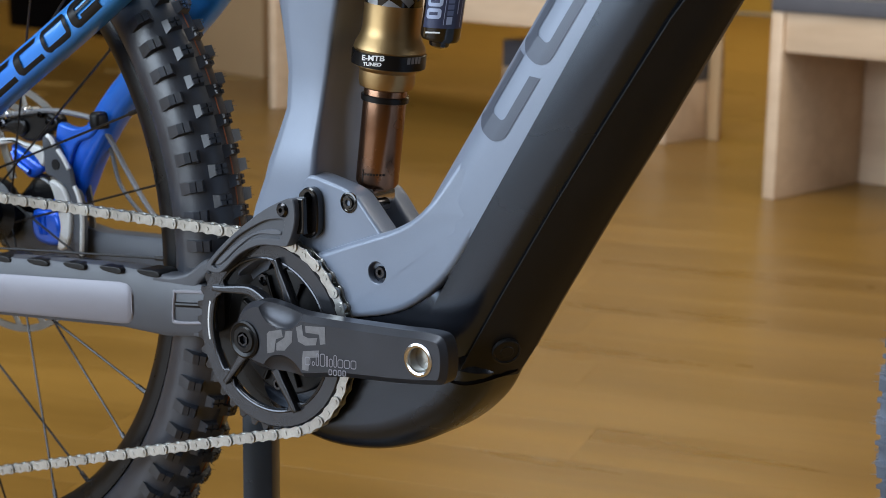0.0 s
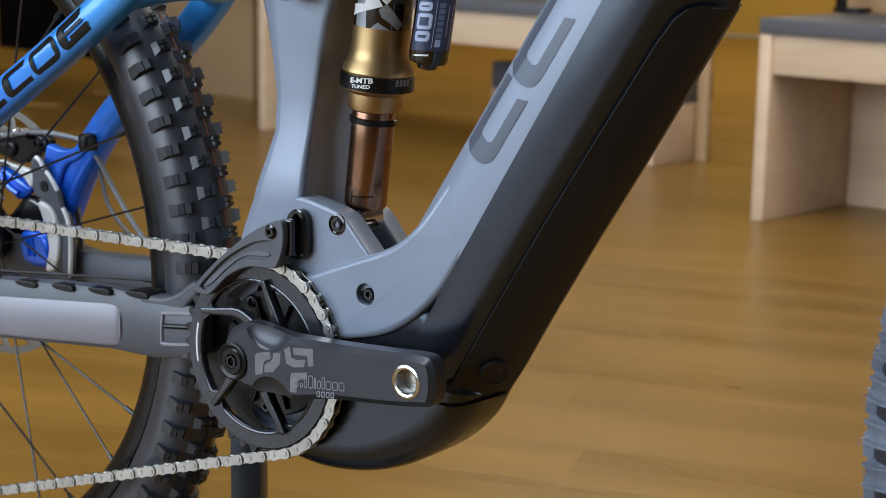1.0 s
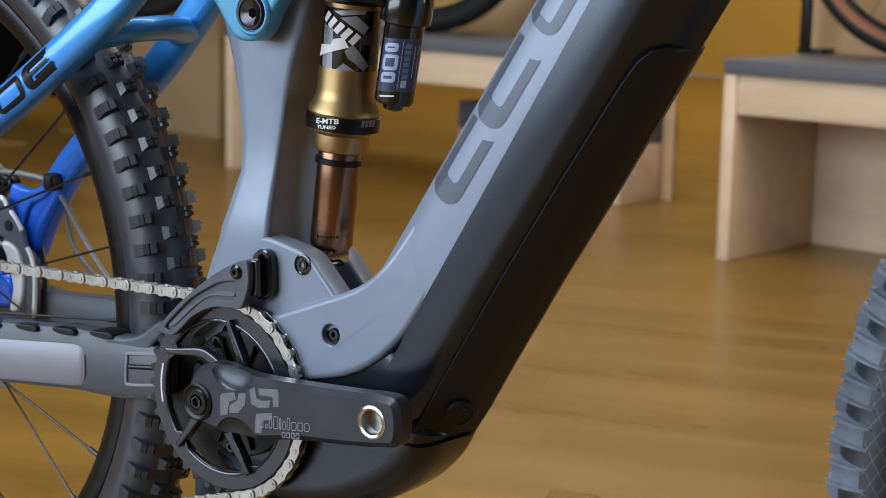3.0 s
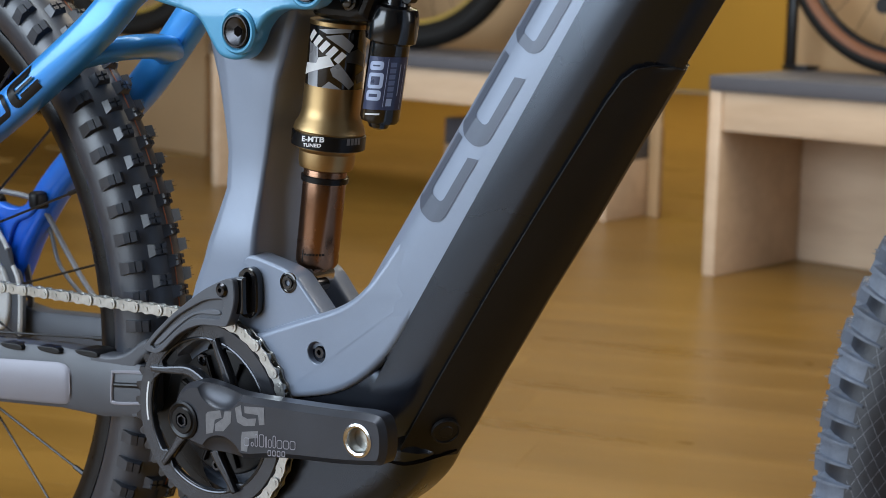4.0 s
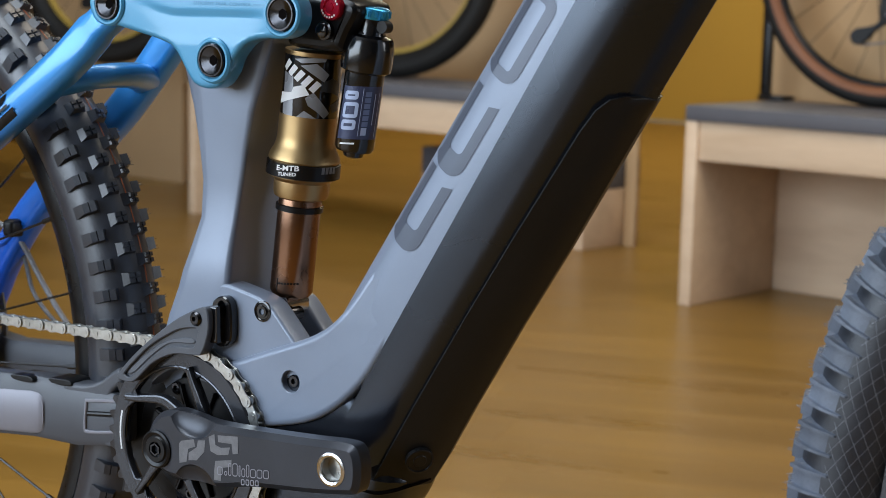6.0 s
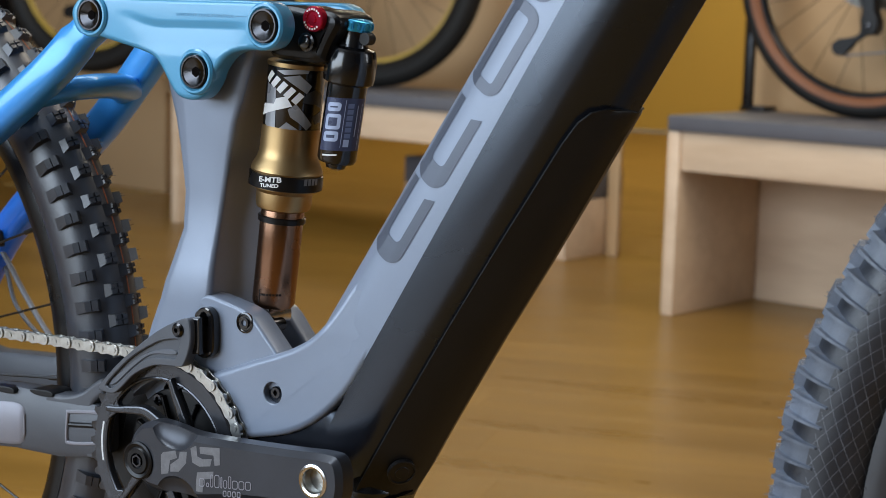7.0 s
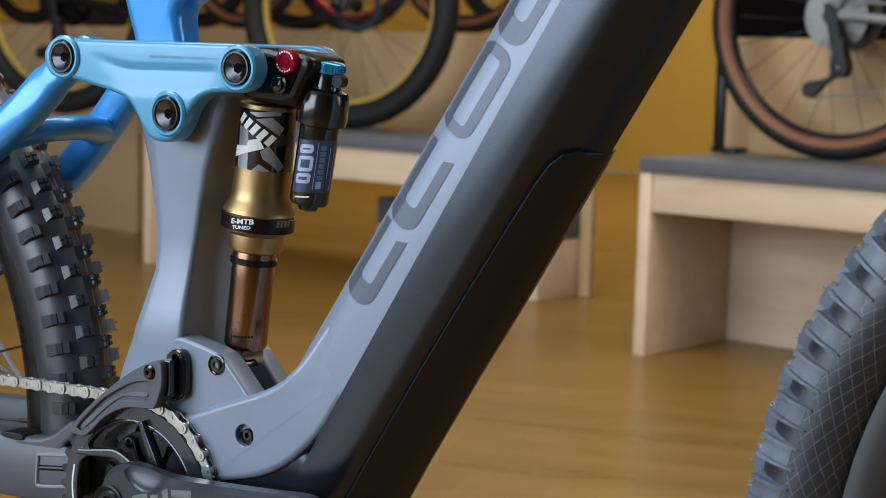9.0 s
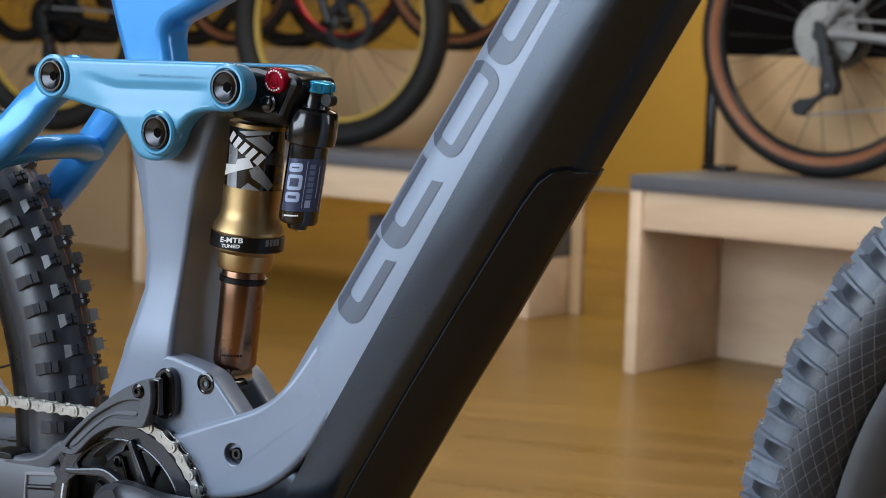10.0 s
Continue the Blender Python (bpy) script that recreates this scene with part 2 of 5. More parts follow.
def spline(pts, n=8, closed=False):
    P = [Vector(p) for p in pts]
    out = []
    m = len(P)
    for i in range(m if closed else m - 1):
        if closed:
            a, b, c, d = P[(i - 1) % m], P[i], P[(i + 1) % m], P[(i + 2) % m]
        else:
            a, b, c, d = P[max(i - 1, 0)], P[i], P[i + 1], P[min(i + 2, m - 1)]
        for k in range(n):
            t = k / n
            out.append(0.5 * (2 * b + (c - a) * t + (2 * a - 5 * b + 4 * c - d) * t * t + (3 * b - a - 3 * c + d) * t ** 3))
    if not closed:
        out.append(P[-1])
    return out


def soft_square(v, power):
    return math.copysign(abs(v) ** power, v)


def tube(pts, r, seg=16, flat=1.0, into=None, power=1.0):
    """Sweep of a round, flattened or (power below 1) squarish section; r is one radius or one for each point."""
    pts = [Vector(p) for p in pts]
    rs = r if isinstance(r, (list, tuple)) else [r] * len(pts)
    rings = []
    up = Vector((0, 1, 0))
    for i, p in enumerate(pts):
        d = (pts[min(i + 1, len(pts) - 1)] - pts[max(i - 1, 0)]).normalized()
        side = up - d * up.dot(d)
        if side.length < 0.05:
            side = Vector((1, 0, 0)) - d * d.x
        side.normalize()
        up = side
        w = d.cross(side)
        rings.append([p + side * (rs[i] * flat * soft_square(math.cos(2 * math.pi * k / seg), power)) + w * (rs[i] * soft_square(math.sin(2 * math.pi * k / seg), power)) for k in range(seg)])
    return loft(rings, True, True, into)


def inset(outline, d):
    """The outline moved inwards by d."""
    n = len(outline)
    area = sum(outline[i][0] * outline[(i + 1) % n][1] - outline[(i + 1) % n][0] * outline[i][1] for i in range(n))
    sign = 1 if area > 0 else -1
    out = []
    for i in range(n):
        a, p, c = Vector(outline[i - 1]), Vector(outline[i]), Vector(outline[(i + 1) % n])
        e, f = (p - a).normalized(), (c - p).normalized()
        u, w = Vector((-e.y, e.x)), Vector((-f.y, f.x))
        m = u + w
        m = m / max(0.5, m.dot(u)) if m.length > 1e-6 else u
        out.append(p + m * (sign * d))
    for _ in range(6):
        for i in range(n):
            j = (i + 1) % n
            if (out[j] - out[i]).dot(Vector(outline[j]) - Vector(outline[i])) < 0:
                out[i] = out[j] = (out[i] + out[j]) / 2
    return [(q.x, q.y) for q in out]


def prism(outline, y0, y1, bevel=0.0, seg=3, into=None):
    """An outline in x, z drawn out from y0 to y1, with rounded rims."""
    outline = [(p[0], p[1]) for p in outline]
    bevel = min(bevel, abs(y1 - y0) * 0.49)
    if not bevel:
        rows = [(0.0, y0), (0.0, y1)]
    else:
        turn = [math.pi / 2 * k / seg for k in range(seg + 1)]
        rows = [(bevel * (1 - math.sin(t)), y0 + bevel * (1 - math.cos(t))) for t in turn]
        rows += [(bevel * (1 - math.sin(t)), y1 - bevel * (1 - math.cos(t))) for t in reversed(turn)]
        flat = min(bevel * 0.25, 0.0008)
        rows = [(bevel + flat, y0)] + rows + [(bevel + flat, y1)]
    rings = []
    for d, y in rows:
        o = inset(outline, d) if d else outline
        rings.append([Vector((x, y, z)) for x, z in o])
    return loft(rings, True, True, into)


def box(center, size, bevel=0.0, seg=2, m=None, into=None):
    bm = into or bmesh.new()
    made = bmesh.ops.create_cube(bm, size=1.0)["verts"]
    for v in made:
        v.co = Vector((v.co.x * size[0], v.co.y * size[1], v.co.z * size[2])) + Vector(center)
        if m is not None:
            v.co = m @ v.co
    if bevel:
        es = list({e for v in made for e in v.link_edges})
        bmesh.ops.bevel(bm, geom=es, offset=bevel, segments=seg, profile=0.5, affect="EDGES", clamp_overlap=True)
    return bm


def carved(ob, tool_bm, sharp=35):
    """Cuts a tool's shape out of a part, for good."""
    bmesh.ops.recalc_face_normals(tool_bm, faces=tool_bm.faces[:])
    for f in tool_bm.faces:
        f.smooth = len(f.verts) <= 4
    me = bpy.data.meshes.new("tool")
    tool_bm.to_mesh(me)
    tool_bm.free()
    tool = new("tool", me)
    mod = ob.modifiers.new("carving", "BOOLEAN")
    mod.operation, mod.object, mod.solver = "DIFFERENCE", tool, "EXACT"
    done = bpy.data.meshes.new_from_object(ob.evaluated_get(bpy.context.evaluated_depsgraph_get()))
    ob.modifiers.clear()
    done.set_sharp_from_angle(angle=radians(sharp))
    ob.data = done
    bpy.data.objects.remove(tool)
    bpy.data.meshes.remove(me)


def drilled(ob, at, axis, r, depth):
    carved(ob, lathe([(r * 1.06, 0.004), (r * 1.06, 0.0), (r, -0.0006), (r, -depth)], at, axis, 40))


def scooped(ob, at, radii, sharp=35):
    """A shallow hollow, cut with an egg-shaped tool."""
    egg = bmesh.new()
    bmesh.ops.create_uvsphere(egg, u_segments=48, v_segments=32, radius=1.0)
    for v in egg.verts:
        v.co = Vector((at[0] + v.co.x * radii[0], at[1] + v.co.y * radii[1], at[2] + v.co.z * radii[2]))
    carved(ob, egg, sharp)


def rimmed(outer, inner, y0, y1, soft=0.0007):
    """A raised rim between two outlines of equal count, its face at y0."""
    rows = [(outer, y1), (outer, y0 + soft), (inset(outer, soft), y0), (inset(inner, -soft), y0), (inner, y0 + soft), (inner, y1)]
    return loft([[Vector((x, y, z)) for x, z in o] for o, y in rows], False)


def strap(line, widths, y0, y1, bevel, into=None):
    """A flat bar along a line in x, z."""
    P = [Vector((p[0], p[1])) for p in line]
    left, right = [], []
    for i, p in enumerate(P):
        d = (P[min(i + 1, len(P) - 1)] - P[max(i - 1, 0)]).normalized()
        w = widths[0] + (widths[1] - widths[0]) * i / (len(P) - 1)
        left.append((p.x - d.y * w / 2, p.y + d.x * w / 2))
        right.append((p.x + d.y * w / 2, p.y - d.x * w / 2))
    return prism(left + right[::-1], y0, y1, bevel, 2, into)


def disc_outline(cx, cz, r, n=32, a0=0.0, a1=360.0):
    full = abs(a1 - a0) >= 360
    return [(cx + r * math.cos(radians(a0 + (a1 - a0) * i / (n if full else n - 1))), cz + r * math.sin(radians(a0 + (a1 - a0) * i / (n if full else n - 1)))) for i in range(n)]


def smooth2(pts, n=5):
    return [(p.x, p.y) for p in spline([(x, z, 0) for x, z in pts], n, True)]


def ring_plate(cx, cz, r0, r1, y0, y1, seg=72, into=None):
    prof = [(r0, y0), (r1, y0), (r1, y1), (r0, y1)]
    bm = into or bmesh.new()
    rings = []
    for i in range(seg):
        a = 2 * math.pi * i / seg
        rings.append([bm.verts.new((cx + r * math.cos(a), y, cz + r * math.sin(a))) for r, y in prof])
    for i in range(seg):
        p, q = rings[i], rings[(i + 1) % seg]
        for k in range(4):
            bm.faces.new((p[k], p[(k + 1) % 4], q[(k + 1) % 4], q[k]))
    return bm


def torus(center, R, r, seg=96, sec=20, squash=1.0, span=(0.0, 360.0), start=0.0, into=None):
    """A ring about the y axis; only the stretch of its section from start is kept."""
    full = span[1] - span[0] >= 360
    rings = []
    for i in range(seg if full else seg + 1):
        a = radians(span[0] + (span[1] - span[0]) * i / seg)
        rings.append([Vector((center[0] + (R + r * math.cos(2 * math.pi * k / sec)) * math.cos(a), center[1] + r * squash * math.sin(2 * math.pi * k / sec),
                              center[2] + (R + r * math.cos(2 * math.pi * k / sec)) * math.sin(a))) for k in range(sec)])
    if full:
        rings.append(rings[0])
    bm = loft(rings, not full, True, into)
    bmesh.ops.remove_doubles(bm, verts=bm.verts[:], dist=1e-6)
    return bm


# ---- the room ----
def slab(name, center, size, mat, label, category, bevel=0.0):
    return tagged(finish(name, box(center, size, bevel), mat), label, category, kind="structure")


slab("ceiling", (-1.0, 2.0, 3.25), (13.2, 12.2, 0.1), PLASTER, "off-white plastered ceiling of the bicycle shop", "ceiling")
slab("wall_north", (-1.0, 8.06, 1.6), (13.0, 0.12, 3.2), YELLOW, "ochre yellow painted back wall of the shop", "wall")
slab("wall_west", (-7.56, 2.0, 1.6), (0.12, 12.24, 3.2), YELLOW, "ochre yellow painted side wall", "wall")
# out of view; the opening is added for the side lamp
bm = box((5.56, -2.06, 1.6), (0.12, 4.12, 3.2))
box((5.56, 5.36, 1.6), (0.12, 5.52, 3.2), into=bm)
box((5.56, 1.3, 0.2), (0.12, 2.6, 0.4), into=bm)
box((5.56, 1.3, 2.9), (0.12, 2.6, 0.6), into=bm)
tagged(finish("wall_east", bm, DARKWALL), "plain dark side wall, out of view, around an added opening", "wall", kind="structure")
bm = box((-6.0, -4.06, 1.6), (2.8, 0.12, 3.2))
box((2.85, -4.06, 1.6), (5.3, 0.12, 3.2), into=bm)
box((-2.2, -4.06, 0.28), (4.8, 0.12, 0.56), into=bm)
box((-2.2, -4.06, 3.1), (4.8, 0.12, 0.2), into=bm)
tagged(finish("wall_south", bm, PLASTER), "off-white plastered wall around a wide shop window", "wall", kind="structure")

# the floor: planks of the seen stretch lie on a sub-floor
floor = tagged(finish("floor", box((-1.0, 2.0, -0.04), (13.0, 12.0, 0.06)), FLOORMAT), "honey-coloured oak plank floor with a soft gloss", "floor", kind="structure")

# ---- the bicycle: axes ----
CX, CZ = 0.0, 0.345          # bottom bracket
RX, RZ = -0.447, 0.372       # rear axle
FX, FZ = 0.842, 0.372        # front axle
bike = empty("mountain_bike", "grey and blue electric mountain bike with knobbly tyres", "bicycle")
DX, DZ = 0.537, 0.8436       # direction of the down tube


def dt(s, n, y):
    """A place on the down tube: s along it, n towards its underside."""
    return Vector((s * DX + n * DZ, y, s * DZ - n * DX))


TUBE_ROLL = ((0.2, -0.0428), (0.40, -0.0419), (0.52, -0.0388), (0.62, -0.0330), (0.76, -0.0258), (0.90, -0.0150), (1, 0))
COVER_ROLL = ((0.2, -0.0428), (0.38, -0.0422), (0.52, -0.0401), (0.66, -0.0350), (0.80, -0.0262), (0.92, -0.0148), (1, 0))


def dt_half(low, nb=-0.092, roll=TUBE_ROLL):
    """Half-section of the down tube from the top to the underside, as (n, y)."""
    top, k = -0.1345, low + 0.085
    side = [(top, 0), (top, -0.019), (top + 0.001, -0.027), (top + 0.006, -0.0345), (top + 0.014, -0.0385), (top + 0.026, -0.0410), (nb - 0.0004, -0.0421), (nb, -0.04212), (max(-0.082, nb + 0.001), -0.0427)]
    return side + [(-0.085 + k * u, y) for u, y in roll]


def full_section(half):
    return half + [(n, -y) for n, y in half[-2:0:-1]]


def wide(h, n):
    """Half-width of a half-section at n."""
    for (a, ya), (b, yb) in zip(h, h[1:]):
        if a <= n <= b and b > a:
            return -(ya + (yb - ya) * (n - a) / (b - a))
    return 0.0


def dt_side(n):
    """Half-width of the down tube at n."""
    return wide(dt_half(-0.027), n)


def tube_end(n):
    """How far down the tube reaches at n."""
    if n < -0.083:
        return 0.432
    if n < -0.045:
        return 0.371 + 0.030 * ((n + 0.045) / 0.037) ** 2
    return 0.371 + 0.6 * (n + 0.045)


def dt_ring(s, low):
    return full_section(dt_half(low, -0.0835 - 0.0117 * min(1.0, max(0.0, (s - 0.42) / 0.40))))


first = dt_ring(0.42, -0.0165)
rings = [[dt(tube_end(n) + d, n, y * q) for n, y in first] for d, q in ((0.0, 0.90), (0.0, 0.980), (0.0012, 1.0))]
rings.append([dt((tube_end(n) + 0.0012 + 0.455) / 2, n, y) for n, y in first])
for s, low in ((0.455, -0.0190), (0.53, -0.0220), (0.60, -0.0230), (0.70, -0.0268), (0.78, -0.0288), (0.85, -0.031), (1.02, -0.036)):
    rings.append([dt(s, n, y) for n, y in dt_ring(s, low)])
bm = loft(rings)
bm.verts.index_update()
bm.verts.ensure_lookup_table()
for f in bm.faces:
    along_ring = sorted({v.index % 30 for v in f.verts})
    if len(f.verts) == 4 and min(v.index for v in f.verts) >= 120 and (max(along_ring) <= 6 or min(along_ring) >= 24 or (0 in along_ring and 29 in along_ring)):
        f.material_index = 1
frame_part = part("down_tube", bm, [DARK, GREY], bike, "satin charcoal down tube with a light grey stripe")

# battery cover along the underside, with a raised lip and a rounded upper corner
rings = []
for s, cut, low in ((0.3765, 0.004, -0.0165), (0.378, 0.0015, -0.0165), (0.382, 0.0, -0.0165), (0.402, 0.0, -0.0165), (0.45, 0.0, -0.0190), (0.53, 0.0, -0.0218), (0.60, 0.0, -0.0228), (0.685, 0.0, -0.0262), (0.703, 0.001, -0.0268), (0.713, 0.004, -0.0270), (0.719, 0.009, -0.0272), (0.722, 0.016, -0.0274)):
    a = -0.0465 + 0.0055 * (max(0.0, 0.60 - s) / 0.22) ** 2 + cut
    half = dt_half(low, roll=COVER_ROLL)
    a = min(a, low - 0.004)
    edge = wide(half, a)
    tail = []
    for u in (0.2, 0.4, 0.6, 0.78, 0.92, 1.0):
        n = a + 0.0012 + (low - 0.0005 - a - 0.0012) * u
        tail.append((n + 0.0012 * u, -wide(half, n) - 0.0013 * (1 - u ** 4)))
    tail[-1] = (tail[-1][0], 0.0)
    pts = [(a, -edge + 0.008), (a, -edge - 0.0010), (a + 0.0010, -edge - 0.0016)] + tail
    pts = pts + [(n, -y) for n, y in pts[-2::-1]]
    slant = 0.6 * max(0.0, 1 - (s - 0.3765) / 0.12)
    rings.append([dt(s + slant * (n - a), n, y) for n, y in pts])
cover_ob = part("battery_cover", loft(rings), COVERM, bike, "black battery cover with a raised rim", 25)
bm = lathe([(0.0104, -0.0050), (0.0106, -0.0016), (0.0100, -0.0012), (0.0092, -0.0012), (0.0088, -0.0022), (0.0052, -0.0022), (0.0047, -0.0017), (0.001, -0.0017)], dt(0.4113, -0.0212, -0.0248), (0.72, -0.56, -0.40), 36)
part("lock_cap", bm, COVERM, cover_ob, "round lock cap on the battery cover")

seam = spline([(0.1600, -0.0388, 0.3345), (0.1723, -0.0356, 0.3330), (0.1819, -0.0283, 0.3348), (0.1887, -0.0172, 0.3373), (0.1936, -0.0108, 0.3393), (0.1965, -0.0030, 0.3410)], 6)
part("cover_seam", tube(seam, 0.0013, 8), VOID, bike)

# grey shell around the motor, with the shock cradle
shell = smooth2([(-0.040, 0.405), (-0.038, 0.375), (0.0, 0.352), (0.070, 0.366), (0.123, 0.381), (0.163, 0.413), (0.190, 0.456), (0.214, 0.500), (0.190, 0.520), (0.168, 0.497), (0.152, 0.473), (0.140, 0.458), (0.127, 0.4475), (0.109, 0.4383), (0.077, 0.4262), (0.0444, 0.4137), (0.015, 0.405)], 4)
bm = prism(shell, -0.0441, 0.0441, 0.0045, 4)
for v in bm.verts:
    q = min(1.0, max(0.0, (v.co.x * DX + v.co.z * DZ - 0.462) / 0.05))
    v.co.y *= 1 - 0.16 * q
shell_ob = part("motor_shell", bm, GREY, bike, "satin grey shell around the motor")
drilled(shell_ob, (0.0990, -0.0441, 0.4055), (0, -1, 0), 0.0082, 0.010)
lug = smooth2([(0.012, 0.405), (0.014, 0.438), (0.020, 0.4600), (0.0265, 0.4685), (0.0335, 0.4697), (0.0451, 0.4677), (0.0605, 0.4644), (0.0690, 0.4618), (0.0745, 0.4590), (0.0790, 0.4550), (0.0880, 0.4455), (0.0998, 0.4330), (0.1073, 0.4230), (0.110, 0.412), (0.06, 0.400)], 4)
part("shock_cradle", prism(lug, -0.0396, -0.0185, 0.0022, 3), GREY, bike)
far = smooth2([(0.030, 0.415), (0.040, 0.446), (0.047, 0.4548), (0.0560, 0.4560), (0.0640, 0.4500), (0.0720, 0.4405), (0.0820, 0.4295), (0.095, 0.420), (0.08, 0.410)], 4)
part("shock_cradle", prism(far, 0.0185, 0.0370, 0.0030, 3), GREY, bike)
# dark motor cover below
cover = smooth2([(-0.035, 0.30), (-0.033, 0.36), (-0.020, 0.400), (0.03, 0.415), (0.10, 0.425), (0.155, 0.412), (0.176, 0.372), (0.188, 0.345), (0.187, 0.336), (0.175, 0.314), (0.150, 0.290), (0.112, 0.269), (0.072, 0.258), (0.03, 0.256), (-0.015, 0.268)], 4)
cover_shell = part("motor_cover", prism(cover, -0.0385, 0.0385, 0.024, 6), DARK, bike, "charcoal motor cover with a rounded belly")


# seat tube
def st_ring(z, xr, xf, h, sh=0.0):
    w = (xf - xr)
    c = [(xr, 0), (xr, -h * 0.8), (xr + 0.10 * w, -h * 0.97), (xr + 0.25 * w, -h), (xr + 0.7 * w, -h), (xf - 0.075 * w, -h * 0.995), (xf - 0.022 * w, -h * 0.965), (xf - 0.003 * w, -h * 0.90), (xf + sh * 0.3, -h * 0.80), (xf + sh, -h * 0.4), (xf + sh, 0)]
    c = c + [(x, -y) for x, y in c[-2:0:-1]]
    return [Vector((x, y, z)) for x, y in c]


seat_rows = [(0.40, -0.044, 0.030, 0.0405), (0.438, -0.032, 0.028, 0.0400), (0.462, -0.0215, 0.032, 0.0398), (0.475, -0.0175, 0.033, 0.0392), (0.49, -0.012, 0.033, 0.0370), (0.517, -0.004, 0.034, 0.0316),
             (0.545, -0.004, 0.038, 0.030), (0.575, -0.009, 0.043, 0.030), (0.600, -0.014, 0.048, 0.030), (0.63, -0.023, 0.058, 0.030), (0.655, -0.028, 0.066, 0.030)]
seat_ob = part("seat_tube", loft([st_ring(*r, -0.004) for r in seat_rows]), GREY, bike, "satin grey seat tube", 80)
# the open pocket behind the chain ring
for ob, sharp in ((shell_ob, 35), (cover_shell, 35), (seat_ob, 80)):
    carved(ob, lathe([(0.0605, -0.062), (0.0600, -0.0285)], (0.004, 0, 0.3425), (0, 1, 0), 64), sharp)
mast = smooth2([(-0.078, 0.840), (-0.0625, 0.775), (-0.0530, 0.7346), (-0.0464, 0.7088), (-0.0410, 0.6904), (-0.036, 0.668), (-0.030, 0.645), (0.030, 0.645), (0.014, 0.668), (0.0085, 0.680), (0.0062, 0.6950), (0.0045, 0.7085), (0.0085, 0.7168), (0.0220, 0.7228), (0.0480, 0.7335), (0.0995, 0.7580), (0.200, 0.806), (0.205, 0.860), (0.10, 0.838), (-0.02, 0.846)], 4)
bm = prism(mast, -0.0155, 0.0140, 0.0085, 6)
for v in bm.verts:
    v.co.y *= 1 + 5.0 * min(0.09, max(0.0, v.co.z - 0.69))
part("seat_mast", bm, BLUE, bike, "glossy blue upper seat tube flowing into the top tube")
part("top_tube", tube([(0.19, 0, 0.834), (0.24, 0, 0.855), (0.32, 0, 0.888)], [0.026, 0.026, 0.026], 24, 0.7), BLUE, bike, "glossy blue top tube")


# rocker link
def bolt(at, r, parent, label="", mat=GUNMETAL):
    """A flat round pivot bolt with a hex socket, seen from the drive side."""
    x, y, z = at
    head = part("pivot_bolt", lathe([(r, -0.003), (r, 0.0008), (r * 0.95, 0.0016), (r * 0.86, 0.0016), (r * 0.82, 0.0006), (r * 0.38, -0.0016), (r * 0.30, -0.0018)], (x, y, z), (0, -1, 0), 40), mat, parent, label, 25)
    part("bolt_socket", lathe([(r * 0.32, -0.003), (r * 0.32, -0.0015)], (x, y, z), (0, -1, 0), 6), VOID, parent)
    return head


LINK = [(-0.096, 0.674), (-0.093, 0.684), (-0.082, 0.6905), (-0.060, 0.690), (0.0, 0.6895), (0.075, 0.6895), (0.098, 0.6885), (0.1085, 0.681), (0.1105, 0.669), (0.105, 0.659), (0.094, 0.6545),
        (0.080, 0.6545), (0.063, 0.651), (0.051, 0.640), (0.045, 0.628), (0.036, 0.6185), (0.024, 0.616), (0.012, 0.619), (0.004, 0.628), (-0.008, 0.644), (-0.022, 0.650), (-0.045, 0.655), (-0.066, 0.659), (-0.088, 0.661)]
def smooth_step(q):
    q = min(1.0, max(0.0, q))
    return q * q * (3 - 2 * q)


def link_hollow(x, z):
    """How deep the face lies under the crease along its top."""
    crease = 0.6738 + 0.0008 * (x / 0.08) + 0.0085 * smooth_step((-0.004 - x) / 0.045)
    if z > crease:
        return 0.0
    ends = smooth_step((x + 0.048) / 0.045) * smooth_step((0.083 - x) / 0.022)
    return 0.0011 * ends * smooth_step((crease - z) / 0.0060) * math.exp(-(crease - z) / 0.0160) * smooth_step((z - 0.645) / 0.012)


bm = prism(smooth2(LINK, 4), -0.0535, -0.036, 0.0035, 4)
face = [f for f in bm.faces if len(f.verts) > 8 and f.calc_center_median().y < -0.05]
cap = set(face)
for no, lo, hi, step in (((1, 0, 0), -0.090, 0.106, 0.004), ((0, 0, 1), 0.640, 0.688, 0.0012)):
    k = lo
    while k < hi:
        geom = list(cap) + list({e for f in cap for e in f.edges}) + list({v for f in cap for v in f.verts})
        made = bmesh.ops.bisect_plane(bm, geom=geom, plane_co=(k, 0, 0) if no[0] else (0, 0, k), plane_no=no)
        cap = {f for f in bm.faces if abs(f.normal.y) > 0.9 and f.calc_center_median().y < -0.0534}
        k += step
for v in {v for f in cap for v in f.verts}:
    if all(f in cap for f in v.link_faces):
        v.co.y += link_hollow(v.co.x, v.co.z)
link = part("rocker_link", bm, SKY, bike, "light blue rocker link with three pivots", 40)
for f in link.data.polygons:
    f.use_smooth = True
for (x, z), r in (((-0.0735, 0.6755), 0.0125), ((0.0965, 0.6720), 0.0128), ((0.0318, 0.6370), 0.0128)):
    part("bolt_collar", lathe([(r + 0.0040, -0.003), (r + 0.0040, 0.0010), (r + 0.0026, 0.0026), (r + 0.0010, 0.0026), (r, 0.0014), (r, -0.0025)], (x, -0.0535, z), (0, -1, 0), 36), SKY, link)
    bolt((x, -0.0556, z), r - 0.0005, link)
part("rocker_link", prism(smooth2(LINK, 3), 0.036, 0.0535, 0.0035, 3), SKY, bike, "light blue rocker link with three pivots")

